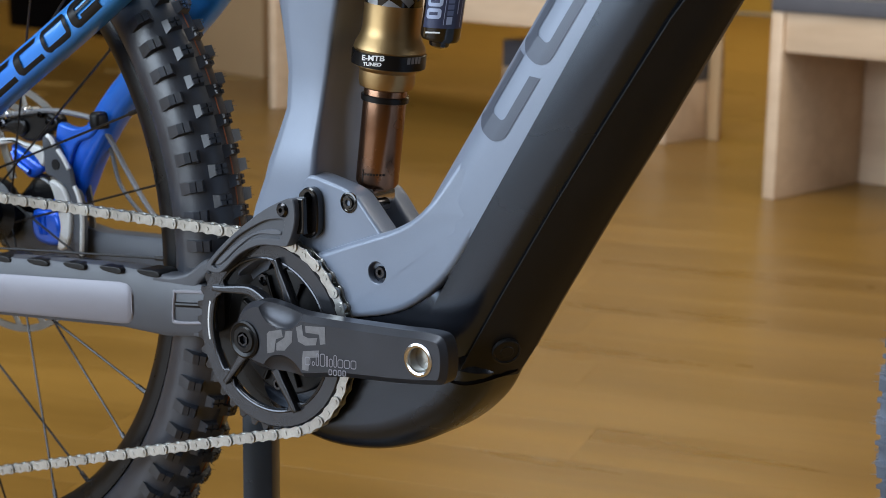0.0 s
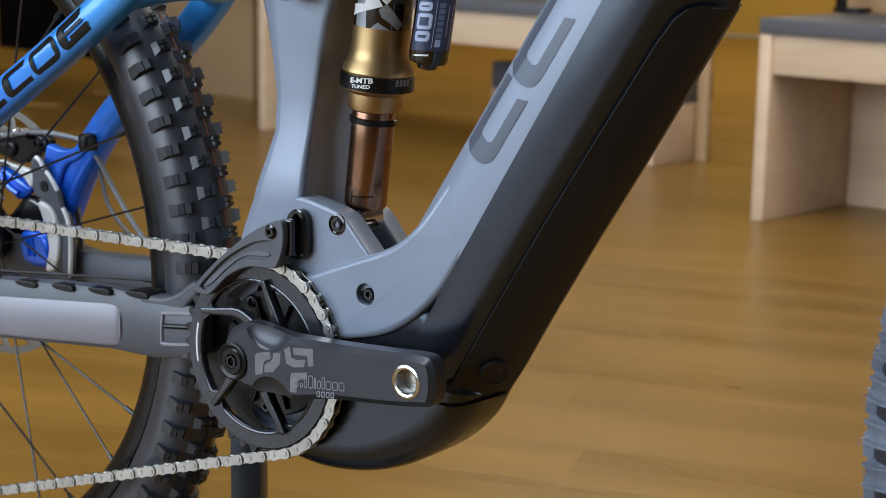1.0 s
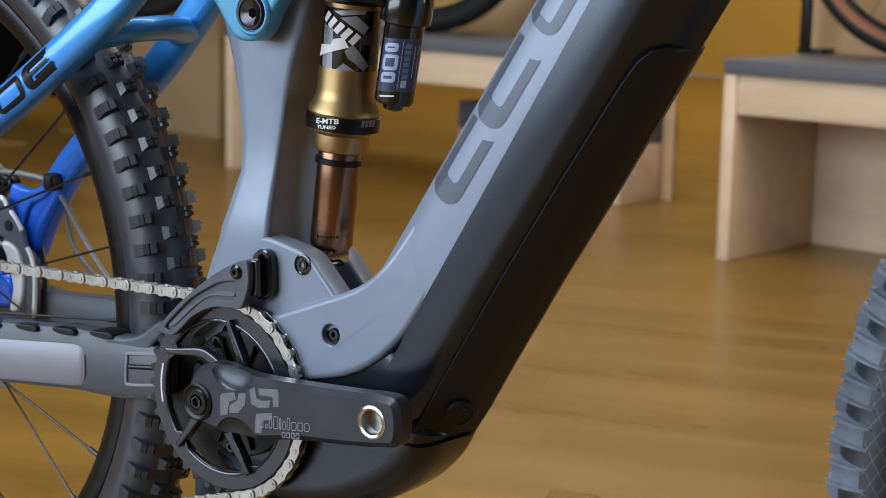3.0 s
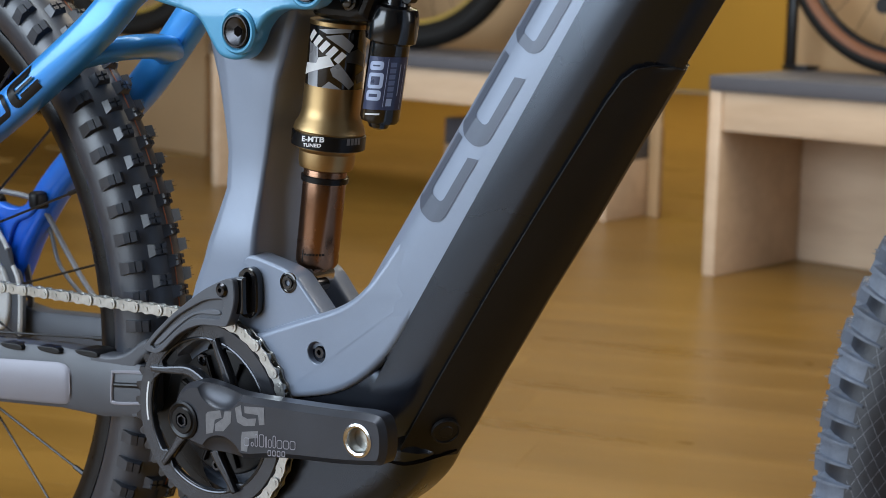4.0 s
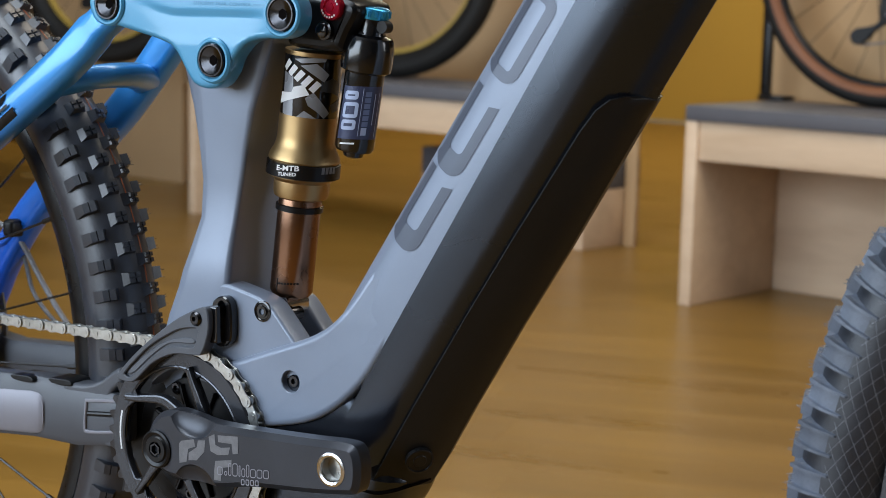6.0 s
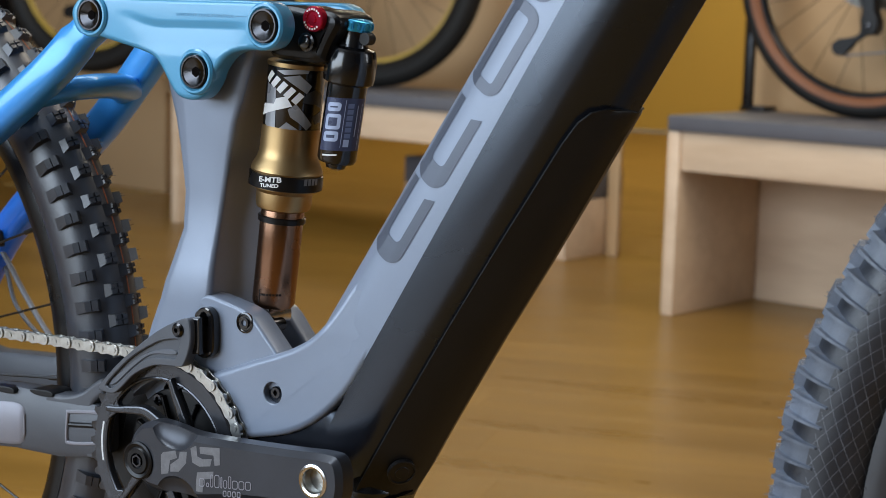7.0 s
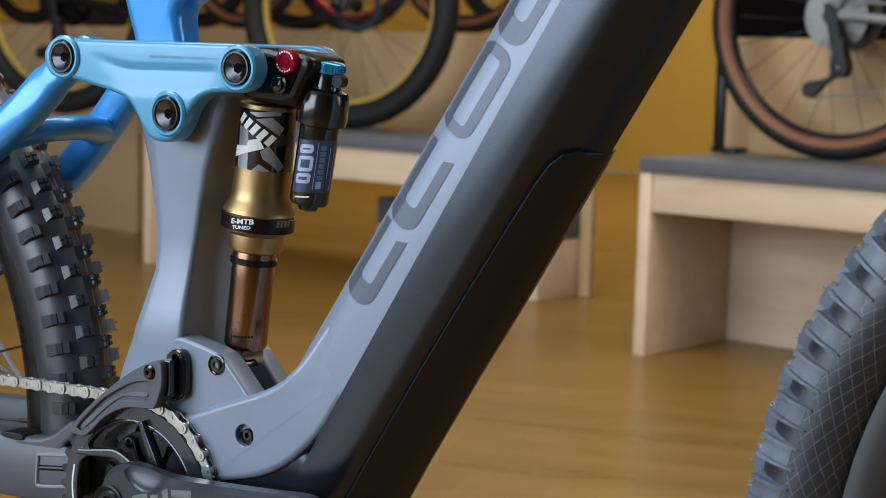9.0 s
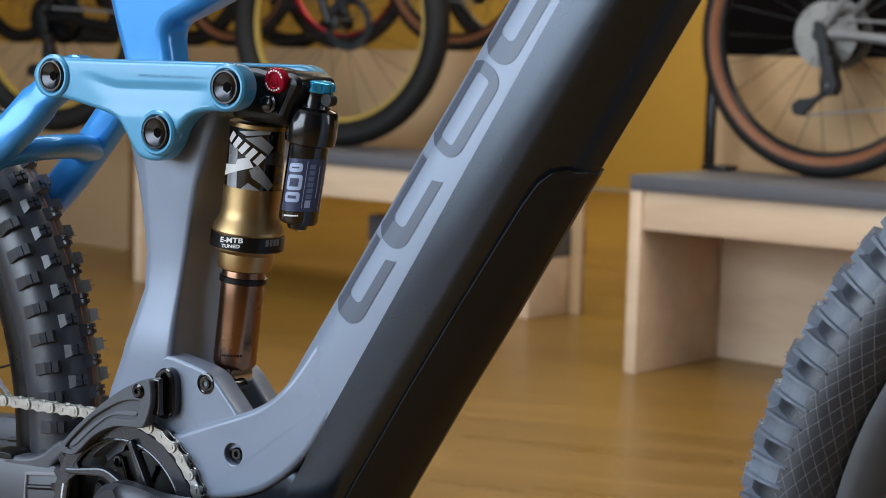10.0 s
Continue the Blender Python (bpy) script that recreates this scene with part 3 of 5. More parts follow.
# seat stays and their bridge
near_stay = [(-0.072, -0.0365, 0.677), (-0.094, -0.0430, 0.659), (-0.122, -0.0530, 0.628), (-0.20, -0.0598, 0.571), (-0.30, -0.0634, 0.506), (-0.40, -0.0676, 0.430), (-0.447, -0.0676, 0.392)]
stay_head = lathe([(0.0150, -0.0350), (0.0165, -0.0335), (0.0165, -0.0215), (0.0150, -0.0200)], (-0.0735, 0, 0.6755), (0, 1, 0), 36)
part("stay_head", stay_head, BLUE, bike)
far_stay = [(-0.079, 0.0484, 0.674), (-0.100, 0.052, 0.655), (-0.130, 0.054, 0.623), (-0.172, 0.056, 0.581), (-0.228, 0.060, 0.537), (-0.288, 0.064, 0.487), (-0.326, 0.065, 0.440), (-0.350, 0.066, 0.400), (-0.372, 0.066, 0.372)]
for line in (near_stay, far_stay):
    part("seat_stay", tube(spline(line, 5), [0.0135] * 6 + [0.0152] * (len(line) * 5 - 10), 28, 0.8, power=0.68), BLUE, bike, "metallic blue seat stay")
part("stay_bridge", tube(spline([(-0.135, -0.05, 0.611), (-0.120, -0.02, 0.6175), (-0.120, 0.02, 0.6175), (-0.135, 0.05, 0.611)], 6), 0.0088, 20, 1.5, power=0.72), BLUE, bike)

# chain stays
for y in (-0.056, 0.056):
    rings = []
    for x, zc, h, w, yo in ((-0.046, 0.357, 0.0185, 0.009, -0.006), (-0.058, 0.356, 0.0225, 0.011, -0.003), (-0.10, 0.353, 0.0265, 0.013, 0.0), (-0.15, 0.3525, 0.027, 0.012, 0.0), (-0.31, 0.340, 0.027, 0.012, 0.010), (-0.447, 0.352, 0.028, 0.012, 0.014)):
        yy = y + math.copysign(yo, y)
        rings.append([Vector((x, yy + w * cx_, zc + h * cz_)) for cx_, cz_ in ((-1, -0.75), (-0.75, -0.95), (0, -1), (0.75, -0.95), (1, -0.75), (1, 0.75), (0.75, 0.95), (0, 1), (-0.75, 0.95), (-1, 0.75))])
    # the far stay's shade is put into the same darker guard grey
    stay = part("chain_stay", loft(rings), GUARD, bike, "chain stay with a grey moulded guard" if y < 0 else "")
rings = []
for x, z0, z1, yy in ((-0.43, 0.325, 0.352, -0.0835), (-0.31, 0.318, 0.3515, -0.0795), (-0.150, 0.3305, 0.3660, -0.0690), (-0.142, 0.3318, 0.3655, -0.0686), (-0.1375, 0.3345, 0.3630, -0.0683), (-0.1355, 0.3390, 0.3590, -0.0682)):
    rings.append([Vector((x, yy, z0)), Vector((x, yy - 0.0016, z0 + 0.003)), Vector((x, yy - 0.0016, z1 - 0.003)), Vector((x, yy, z1))])
part("stay_panel", loft(rings), PANEL, bike, "silver grey panel on the chain stay")


# ---- wheels ----
def on_tyre(cx, cz, R, r, a, phi, lift=0.0, y0=0.0):
    """The pose of a knob: a round the wheel, phi across the section from the crown."""
    rad = Vector((math.cos(a), 0, math.sin(a)))
    out = rad * math.cos(phi) + Vector((0, 1, 0)) * math.sin(phi)
    tan = Vector((-math.sin(a), 0, math.cos(a)))
    across = out.cross(tan)
    p = Vector((cx, y0, cz)) + rad * R + out * (r + lift)
    m = Matrix((tan, across, out)).transposed().to_4x4()
    m.translation = p
    return m


def knob_mesh(l, w, h, slope=0.25, sipe=True, into=None, m=None, ramp=0.0, notch=False):
    """A tread block: l along the tread, w across, h high, with a slit; ramp: a slope at its foot, below zero on the side of the near sidewall."""
    bm = into or bmesh.new()
    near, beyond = max(0.0, -ramp), max(0.0, ramp)
    def blk(x0, x1, y0, y1, zt, foot=slope, lead=0.0, trail=0.0):
        vs = [bm.verts.new(p) for p in ((x0 - foot * h * 1.6, y0 - foot * h - lead, -0.002), (x1 + foot * h * 0.6, y0 - foot * h - lead, -0.002), (x1 + foot * h * 0.6, y1 + foot * h + trail, -0.002), (x0 - foot * h * 1.6, y1 + foot * h + trail, -0.002),
                                        (x0, y0, zt), (x1, y0, zt), (x1, y1, zt), (x0, y1, zt))]
        for f in ((0, 3, 2, 1), (4, 5, 6, 7), (0, 1, 5, 4), (1, 2, 6, 5), (2, 3, 7, 6), (3, 0, 4, 7)):
            bm.faces.new([vs[i] for i in f])
        return vs
    made = []
    if notch:
        made += blk(-l / 2, l / 2, -w / 2, w / 2, h * 0.62, slope, near, beyond)
        for sx in (-1, 1):
            for sy in (-1, 1):
                made += blk(sx * l * 0.28 - l * 0.19, sx * l * 0.28 + l * 0.19, sy * w * 0.28 - w * 0.20, sy * w * 0.28 + w * 0.20, h, 0.05)
    elif sipe:
        g = 0.0004
        made += blk(-l / 2, l / 2, -w / 2, -g, h, slope, near)
        made += blk(-l / 2, l / 2, g, w / 2, h * 0.96, slope, 0.0, beyond)
    else:
        made += blk(-l / 2, l / 2, -w / 2, w / 2, h, slope, near, beyond)
    if m is not None:
        for v in made:
            v.co = m @ v.co
    return bm


def horned_knob(l, w, h, into=None, m=None):
    """A side block of the front tread: a ramp towards the sidewall with two raised rails."""
    bm = into or bmesh.new()
    made = []
    def bar(a, b):
        vs = [[bm.verts.new(Vector(p).lerp(Vector(o), k / 4)) for p, o in zip(a, b)] for k in range(5)]
        for p, q in zip(vs, vs[1:]):
            for i in range(4):
                j = (i + 1) % 4
                bm.faces.new((p[i], p[j], q[j], q[i]))
        bm.faces.new(vs[0][::-1])
        bm.faces.new(vs[-1])
        for row in vs:
            made.extend(row)
    e = w / 2 + 0.0120
    bar([(-l * 0.62, -w / 2 - 0.001, -0.002), (l * 0.55, -w / 2 - 0.001, -0.002), (l * 0.47, -w / 2, h * 0.72), (-l * 0.47, -w / 2, h * 0.72)],
        [(-l * 0.50, e, -0.002), (l * 0.46, e, -0.002), (l * 0.38, e - 0.001, 0.0002), (-l * 0.40, e - 0.001, 0.0002)])
    for s, t in ((-1, 0.50), (1, 0.47)):
        x0, x1 = s * l * t, s * l * 0.38
        bar([(x0, -w / 2, 0.001), (x0 - s * l * 0.26, -w / 2, 0.001), (x0 - s * l * 0.18, -w / 2 + 0.0004, h + 0.0010), (x0 - s * l * 0.03, -w / 2 + 0.0004, h + 0.0010)],
            [(x1 + s * 0.0016, e, -0.001), (x1 - s * 0.0014, e, -0.001), (x1 - s * 0.0006, e - 0.001, 0.0026), (x1 + s * 0.0006, e - 0.001, 0.0026)])
    for v in made:
        y = min(max(0.0, v.co.y), 0.028)
        v.co.z -= 0.030 - math.sqrt(0.030 ** 2 - y * y)
        v.co.y -= 0.10 * y
    if m is not None:
        for v in made:
            v.co = m @ v.co
    return bm


def wheel(name, cx, cz, label, rows, count, near, R=0.336, r=0.030, spin=0.0, tyre_mat=RUBBER, knob_mat=KNOB, rim_mat=BLACK):
    """Rim with tyre, spokes and tread; near: the range of degrees whose knobs are pieces of their own."""
    rim_prof = [(0.309, -0.0155), (0.309, 0.0155), (0.301, 0.0165), (0.290, 0.012), (0.284, 0.004), (0.284, -0.004), (0.290, -0.012), (0.301, -0.0165)]
    rings = []
    for i in range(97):
        a = 2 * math.pi * i / 96
        rings.append([Vector((cx + q * math.cos(a), y, cz + q * math.sin(a))) for q, y in rim_prof])
    bm = loft(rings, False)
    bmesh.ops.remove_doubles(bm, verts=bm.verts[:], dist=1e-6)
    rim = part(name, bm, rim_mat, bike, label)
    part("tyre", torus((cx, 0, cz), R, r, 128, 28, 1.0), tyre_mat, rim, "knobbly black rubber tyre")
    part("hub", lathe([(0.012, -0.06), (0.03, -0.055), (0.03, -0.045), (0.018, -0.04), (0.018, 0.04), (0.03, 0.045), (0.03, 0.055), (0.012, 0.06)], (cx, 0, cz), (0, 1, 0), 24), BLACK, rim)
    for i in range(28):
        a = 2 * math.pi * (i + spin) / 28
        side = 1 if i % 2 else -1
        b = a + (0.55 if (i // 2) % 2 else -0.55)
        p0 = Vector((cx + 0.029 * math.cos(b), side * 0.05 if side < 0 else 0.046, cz + 0.029 * math.sin(b)))
        p1 = Vector((cx + 0.288 * math.cos(a), side * 0.003, cz + 0.288 * math.sin(a)))
        nip = p1 + (p0 - p1).normalized() * 0.014
        part("spoke", tube([p1, nip], 0.0022, 6, into=tube([p0, nip], 0.0011, 6)), SPOKE, rim)
    rest = bmesh.new()
    for kind, phi, off, l, w, h, slope, sipe in rows:
        first = None
        for i in range(count):
            a = 2 * math.pi * (i + off) / count
            m = on_tyre(cx, cz, R, r, a, radians(phi))
            deg = math.degrees(a) % 360
            if near[0] <= (deg if deg < 180 or near[0] >= 0 else deg - 360) <= near[1] or (near[0] >= 90 and near[0] <= deg <= near[1]):
                if first is None:
                    first = part("tread_knob", horned_knob(l, w, h) if kind == "ramped" else knob_mesh(l, w, h, slope, sipe, ramp=0.0085 if kind == "shoulder" else (0.0030 if kind == "notched" else 0.0), notch=kind == "notched"), knob_mat, rim, sharp=20)
                    first.matrix_basis = m
                else:
                    share(first, m, rim)
            else:
                knob_mesh(l, w, h, slope, sipe, rest, m)
    tagged(part("tread", rest, knob_mat, rim, sharp=20), kind="stuff")
    return rim


REAR_ROWS = [("shoulder", -57, 0.0, 0.0084, 0.0108, 0.0056, 0.16, True), ("side", 62, 0.5, 0.0092, 0.0150, 0.0058, 0.18, True),
             ("notched", -19, 0.45, 0.0086, 0.0100, 0.0054, 0.22, True), ("notched", 12, 0.02, 0.0086, 0.0100, 0.0054, 0.22, True)]
rear = wheel("rear_wheel", RX, RZ, "rear wheel with black rim and knobbly tyre", REAR_ROWS, 92, (-52, 60))
bm = bmesh.new()
torus((RX, 0.004, RZ), 0.3655, 0.0007, 128, 6, into=bm)
part("tread_line", bm, ORANGE, rear, "thin orange line along the tread")
FRONT_ROWS = [("ramped", -52, 0.0, 0.0175, 0.0150, 0.0064, 0.36, False), ("side", 58, 0.5, 0.0125, 0.0230, 0.0062, 0.42, False),
              ("mid", -20, 0.42, 0.0120, 0.0125, 0.0055, 0.3, True), ("mid", 12, 0.92, 0.0120, 0.0125, 0.0055, 0.3, True)]
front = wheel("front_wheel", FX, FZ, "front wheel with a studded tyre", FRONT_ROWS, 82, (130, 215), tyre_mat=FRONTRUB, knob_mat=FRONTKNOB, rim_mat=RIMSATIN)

# ---- chain ring, crank, chain ----
CY = -0.048
RZC = 0.3425
PITCH, TEETH = 0.0127, 38
PR = PITCH / (2 * math.sin(math.pi / TEETH))
RXC = -0.002
prof = [(0.0590, 0.0018), (0.0600, 0.0030), (0.0722, 0.0030), (0.0738, 0.0014), (0.0738, -0.0014), (0.0722, -0.0030), (0.0600, -0.0030), (0.0590, -0.0018)]
rings = [[Vector((RXC + r * math.cos(2 * math.pi * i / 114), CY + y, RZC + r * math.sin(2 * math.pi * i / 114))) for r, y in prof] for i in range(115)]
bm = loft(rings, False)
bmesh.ops.remove_doubles(bm, verts=bm.verts[:], dist=1e-6)
for i in range(TEETH):
    a = 2 * math.pi * i / TEETH
    u, w = Vector((math.cos(a), 0, math.sin(a))), Vector((-math.sin(a), 0, math.cos(a)))
    c = Vector((RXC, CY, RZC))
    hw = 0.0013 if i % 2 else 0.0019
    base = [c + u * 0.0732 + w * 0.0042 * sx + Vector((0, hw * sy, 0)) for sx, sy in ((-1, -1), (1, -1), (1, 1), (-1, 1))]
    tip = [c + u * 0.0788 + w * 0.0015 * sx + Vector((0, hw * 0.7 * sy, 0)) for sx, sy in ((-1, -1), (1, -1), (1, 1), (-1, 1))]
    loft([base, tip], into=bm)
chainring = part("chain_ring", bm, RINGM, bike, "black chain ring with open spokes")
part("ring_lip", torus((RXC, CY - 0.0026, RZC), 0.0604, 0.0014, 96, 8), RINGM, chainring)


def polar(r, deg):
    return (RXC + r * math.cos(radians(deg)), RZC + r * math.sin(radians(deg)), 0)


for a0 in (81, 152, 226, 299, 9):
    lean = 0.12 if 200 < a0 < 320 else 1.0
    main = spline([polar(0.063, a0), polar(0.053, a0 - 7 * lean), polar(0.044, a0 - 19 * lean), polar(0.036, a0 - 38 * lean), polar(0.026, a0 - 62 * lean)], 5)
    spoke_ob = part("ring_spoke", strap(main, (0.0046, 0.0085), CY - 0.0085, CY + 0.0005, 0.0016), RINGM, chainring, sharp=25)
    foot = [polar(0.0615, a0 + 13), polar(0.0590, a0 + 7), polar(0.0540, a0 - 3), polar(0.0545, a0 - 7), polar(0.0585, a0 - 9), polar(0.0612, a0 - 12)]
    part("spoke_root", prism([p[:2] for p in foot], CY - 0.0042, CY + 0.001, 0.0008, 2), RINGM, spoke_ob)
outline = [((0.050 + 0.012 * math.exp(-((t - 47) / 15) ** 2)) * math.cos(radians(t)) + CX, (0.050 + 0.012 * math.exp(-((t - 47) / 15) ** 2)) * math.sin(radians(t)) + RZC) for t in range(0, 360, 6)]
case = part("motor_case", prism(outline, -0.0345, -0.026, 0.0015, 2), COVERM, bike, "black motor case behind the chain ring")
# black disc added so that the ring's openings look dark
part("case_plate", lathe([(0.072, 0.0), (0.074, 0.002), (0.074, 0.008)], (CX - 0.012, -0.0240, RZC), (0, 1, 0), 48), COVERM, case)
part("case_flange", lathe([(0.065, 0.016), (0.065, 0.001), (0.062, -0.002), (0.045, -0.002)], (CX - 0.006, -0.024, RZC - 0.004), (0, 1, 0), 48), COVERM, case)
for k, t in enumerate((47, 118, 190, 262, 334)):
    q = radians(t)
    r = 0.0545 if k == 0 else 0.044
    part("case_bolt", lathe([(0.0052, 0.0), (0.0052, 0.0022), (0.0042, 0.0030), (0.0024, 0.0030), (0.0022, 0.0010)], (CX + r * math.cos(q), -0.0345, RZC + r * math.sin(q)), (0, -1, 0), 18), GUNMETAL, case)
for t in range(20, 380, 45):
    q = radians(t)
    part("case_rib", box((0.034, 0, 0), (0.022, 0.005, 0.0022), 0.0006, 1, Matrix.Translation((CX, -0.0358, RZC)) @ Matrix.Rotation(-q, 4, "Y")), COVERM, case)
part("spindle_boss", lathe([(0.0185, 0.0), (0.0185, 0.012), (0.022, 0.0125), (0.022, 0.015)], (CX, -0.0500, RZC), (0, 1, 0), 40), BLACK, case)
part("ring_hub", lathe([(0.024, 0.006), (0.026, 0.0), (0.026, -0.008), (0.022, -0.012), (0.014, -0.014)], (CX, CY, RZC), (0, 1, 0), 40), BLACK, chainring)

arm = smooth2([(-0.0125, 0.345), (-0.010, 0.360), (0.000, 0.3725), (0.015, 0.3775), (0.034, 0.3765), (0.056, 0.3745), (0.10, 0.3765), (0.15, 0.380), (0.180, 0.3825), (0.1925, 0.3800), (0.1968, 0.366), (0.1940, 0.3500), (0.182, 0.3460),
               (0.15, 0.341), (0.10, 0.335), (0.062, 0.3275), (0.035, 0.3265), (0.012, 0.3265), (-0.003, 0.3315)], 5)
bm = prism(arm, -0.080, -0.060, 0.0042, 1)
for v in bm.verts:
    v.co.y -= 0.010 * max(0, v.co.x) / 0.17
crank = part("crank_arm", bm, CRANK, bike, "black forged crank arm without a pedal")
scooped(crank, (0.0370, -0.0830, 0.3785), (0.0235, 0.0085, 0.0185))
scooped(crank, (0.0400, -0.0835, 0.3225), (0.0225, 0.0085, 0.0185))
drilled(crank, (0.1735, -0.0902, 0.3630), (0, -1, 0), 0.0086, 0.030)
part("crank_bolt", lathe([(0.0145, 0.0), (0.0145, 0.0022), (0.0130, 0.003), (0.0105, 0.002), (0.0095, 0.0032), (0.006, 0.0032), (0.0055, 0.0), (0.0055, -0.004)], (CX + 0.001, -0.080, CZ + 0.001), (0, -1, 0), 36), BLACK, crank)
part("hex_socket", lathe([(0.0050, -0.001), (0.0050, 0.0036), (0.0036, 0.0036), (0.0034, 0.0)], (CX + 0.001, -0.080, CZ + 0.001), (0, -1, 0), 6), GUNMETAL, crank)
PX, PZ = 0.1735, 0.3630
part("pedal_eye", lathe([(0.0120, -0.001), (0.0120, 0.0012), (0.0105, 0.0018), (0.0090, 0.0012), (0.0085, -0.0004)], (PX, -0.0901, PZ), (0, -1, 0), 36, caps=False), SILVER, crank, "bright steel pedal thread")
bm = lathe([(0.0086, -0.0005), (0.0084, -0.003), (0.0084, -0.0185), (0.0001, -0.0185)], (PX, -0.0901, PZ), (0, -1, 0), 36, caps=False)
part("pedal_bore", bm, CHAIN, crank, sharp=20)
part("bore_end", lathe([(0.0083, -0.0075), (0.0001, -0.0065)], (PX, -0.0901, PZ), (0, -1, 0), 24), CHAIN, crank)

# chain: upper run, round the ring, lower run
top_a, low_a = radians(91.5), radians(-72.8)
p_top = Vector((CX + PR * math.cos(top_a), CY, RZC + PR * math.sin(top_a)))
step = 2 * math.pi / TEETH
upper = [p_top + Vector((-1, -0.012, -0.020)).normalized() * PITCH * i for i in range(31, 0, -1)]
turns = int((top_a - low_a) / step)
arc = [Vector((CX + PR * math.cos(top_a - step * i), CY, RZC + PR * math.sin(top_a - step * i))) for i in range(turns + 1)]
lower = [arc[-1] + Vector((-0.955, -0.012, -0.296)).normalized() * PITCH * i for i in range(1, 33)]
nodes = upper + arc + lower


def peanut(y, t, w0=0.0045, w1=0.0035):
    pts = []
    for i in range(9):
        a = math.pi / 2 - math.pi * i / 8
        pts.append((PITCH / 2 + w0 * math.cos(a), w0 * math.sin(a)))
    pts.append((0.0, -w1))
    for i in range(9):
        a = -math.pi / 2 - math.pi * i / 8
        pts.append((-PITCH / 2 + w0 * math.cos(a), w0 * math.sin(a)))
    pts.append((0.0, w1))
    return pts, y, t


def chain_link(outer):
    bm = bmesh.new()
    ys = 0.0034 if outer else 0.0022
    for sy in (-1, 1):
        o, y, t = peanut(ys * sy, 0.001)
        prism(o, y - 0.0005, y + 0.0005, 0.0002, 1, into=bm)
    if outer:
        for sx in (-1, 1):
            lathe([(0.0021, -0.0044), (0.0021, 0.0044)], (sx * PITCH / 2, 0, 0), (0, 1, 0), 10, into=bm)
    else:
        for sx in (-1, 1):
            lathe([(0.0036, -0.0018), (0.0036, 0.0018)], (sx * PITCH / 2, 0, 0), (0, 1, 0), 10, into=bm)
    return bm


chain = None
kinds = {}
for i, (a, b) in enumerate(zip(nodes, nodes[1:])):
    d = (b - a).normalized()
    z = d.cross(Vector((0, 1, 0))).normalized()
    y = z.cross(d)
    m = Matrix((d, y, z)).transposed().to_4x4()
    m.translation = (a + b) / 2
    if chain is None:
        chain = part("chain", chain_link(True), CHAIN, bike, "bright nickel-plated bicycle chain")
        chain.matrix_basis = m
        inv = m.inverted()
        kinds[0] = chain
    elif i % 2 not in kinds:
        kinds[1] = part("chain_link", chain_link(False), CHAIN, chain)
        kinds[1].matrix_basis = inv @ m
    else:
        o = new("chain_link", kinds[i % 2].data)
        o.parent, o.matrix_basis = chain, inv @ m

# chain guide
guide = smooth2([(-0.0605, 0.3895), (-0.0480, 0.4037), (-0.0272, 0.4217), (-0.0019, 0.4400), (0.0178, 0.4507), (0.0292, 0.4545), (0.0333, 0.4495), (0.0333, 0.4353), (0.0270, 0.4195), (0.0199, 0.4169), (-0.0022, 0.4148), (-0.0224, 0.4054), (-0.0379, 0.3917), (-0.0457, 0.3867), (-0.0580, 0.3872)], 5)
inner = smooth2([(-0.0521, 0.3935), (-0.0440, 0.4020), (-0.0250, 0.4185), (-0.0010, 0.4325), (0.0110, 0.4365), (0.0205, 0.4378), (0.0232, 0.4362), (0.0222, 0.4310), (0.0195, 0.4240), (0.0150, 0.4222), (-0.0071, 0.4197), (-0.0248, 0.4088), (-0.0400, 0.3955), (-0.0480, 0.3905), (-0.0515, 0.3915)], 5)
cg = part("chain_guide", prism(inset(guide, 0.0004), -0.0580, -0.050, 0.0005, 1, rimmed(guide, inner, -0.0608, -0.0505)), GUARD, bike, "grey moulded upper chain guide")
vane = smooth2([(-0.0500, 0.3945), (-0.0340, 0.4085), (-0.0140, 0.4215), (0.0050, 0.4280), (0.0170, 0.4285), (0.0165, 0.4250), (-0.0060, 0.4225), (-0.0250, 0.4105), (-0.0440, 0.3945)], 4)
part("guide_vane", prism(vane, -0.0592, -0.0575, 0.0006, 1), GUARDIN, cg)
part("guide_bolt", lathe([(0.0055, -0.001), (0.0055, 0.0012), (0.0040, 0.0028), (0.0018, 0.0030), (0.0018, 0.001)], (0.0219, -0.0605, 0.4452), (0, -1, 0), 24), GUNMETAL, cg)
part("guide_block", prism(smooth2([(0.0200, 0.4500), (0.0240, 0.4535), (0.0360, 0.4550), (0.0375, 0.4530), (0.0378, 0.4300), (0.0360, 0.4275), (0.0240, 0.4270), (0.0215, 0.4300)], 3), -0.0555, -0.044, 0.0015, 2), GLOSSBLACK, cg)
oval = smooth2([(0.0250, 0.4530), (0.0285, 0.4590), (0.0350, 0.4620), (0.0412, 0.4595), (0.0443, 0.4524), (0.0445, 0.4322), (0.0405, 0.4255), (0.0340, 0.4232), (0.0285, 0.4250), (0.0250, 0.4310)], 4)
slot = smooth2([(0.0318, 0.4525), (0.0325, 0.4560), (0.0350, 0.4580), (0.0376, 0.4560), (0.0385, 0.4520), (0.0384, 0.4490), (0.0370, 0.4465), (0.0350, 0.4455), (0.0330, 0.4465), (0.0318, 0.4490)], 4)
part("guide_mount", rimmed(oval, slot, -0.0475, -0.0402, 0.0010), GLOSSBLACK, cg, "gloss black mount with a slot")

# ---- rear shock ----
SA = Vector((0.0105, 0, 0.0945)).normalized()
S0 = Vector((0.0625, 0, 0.457))


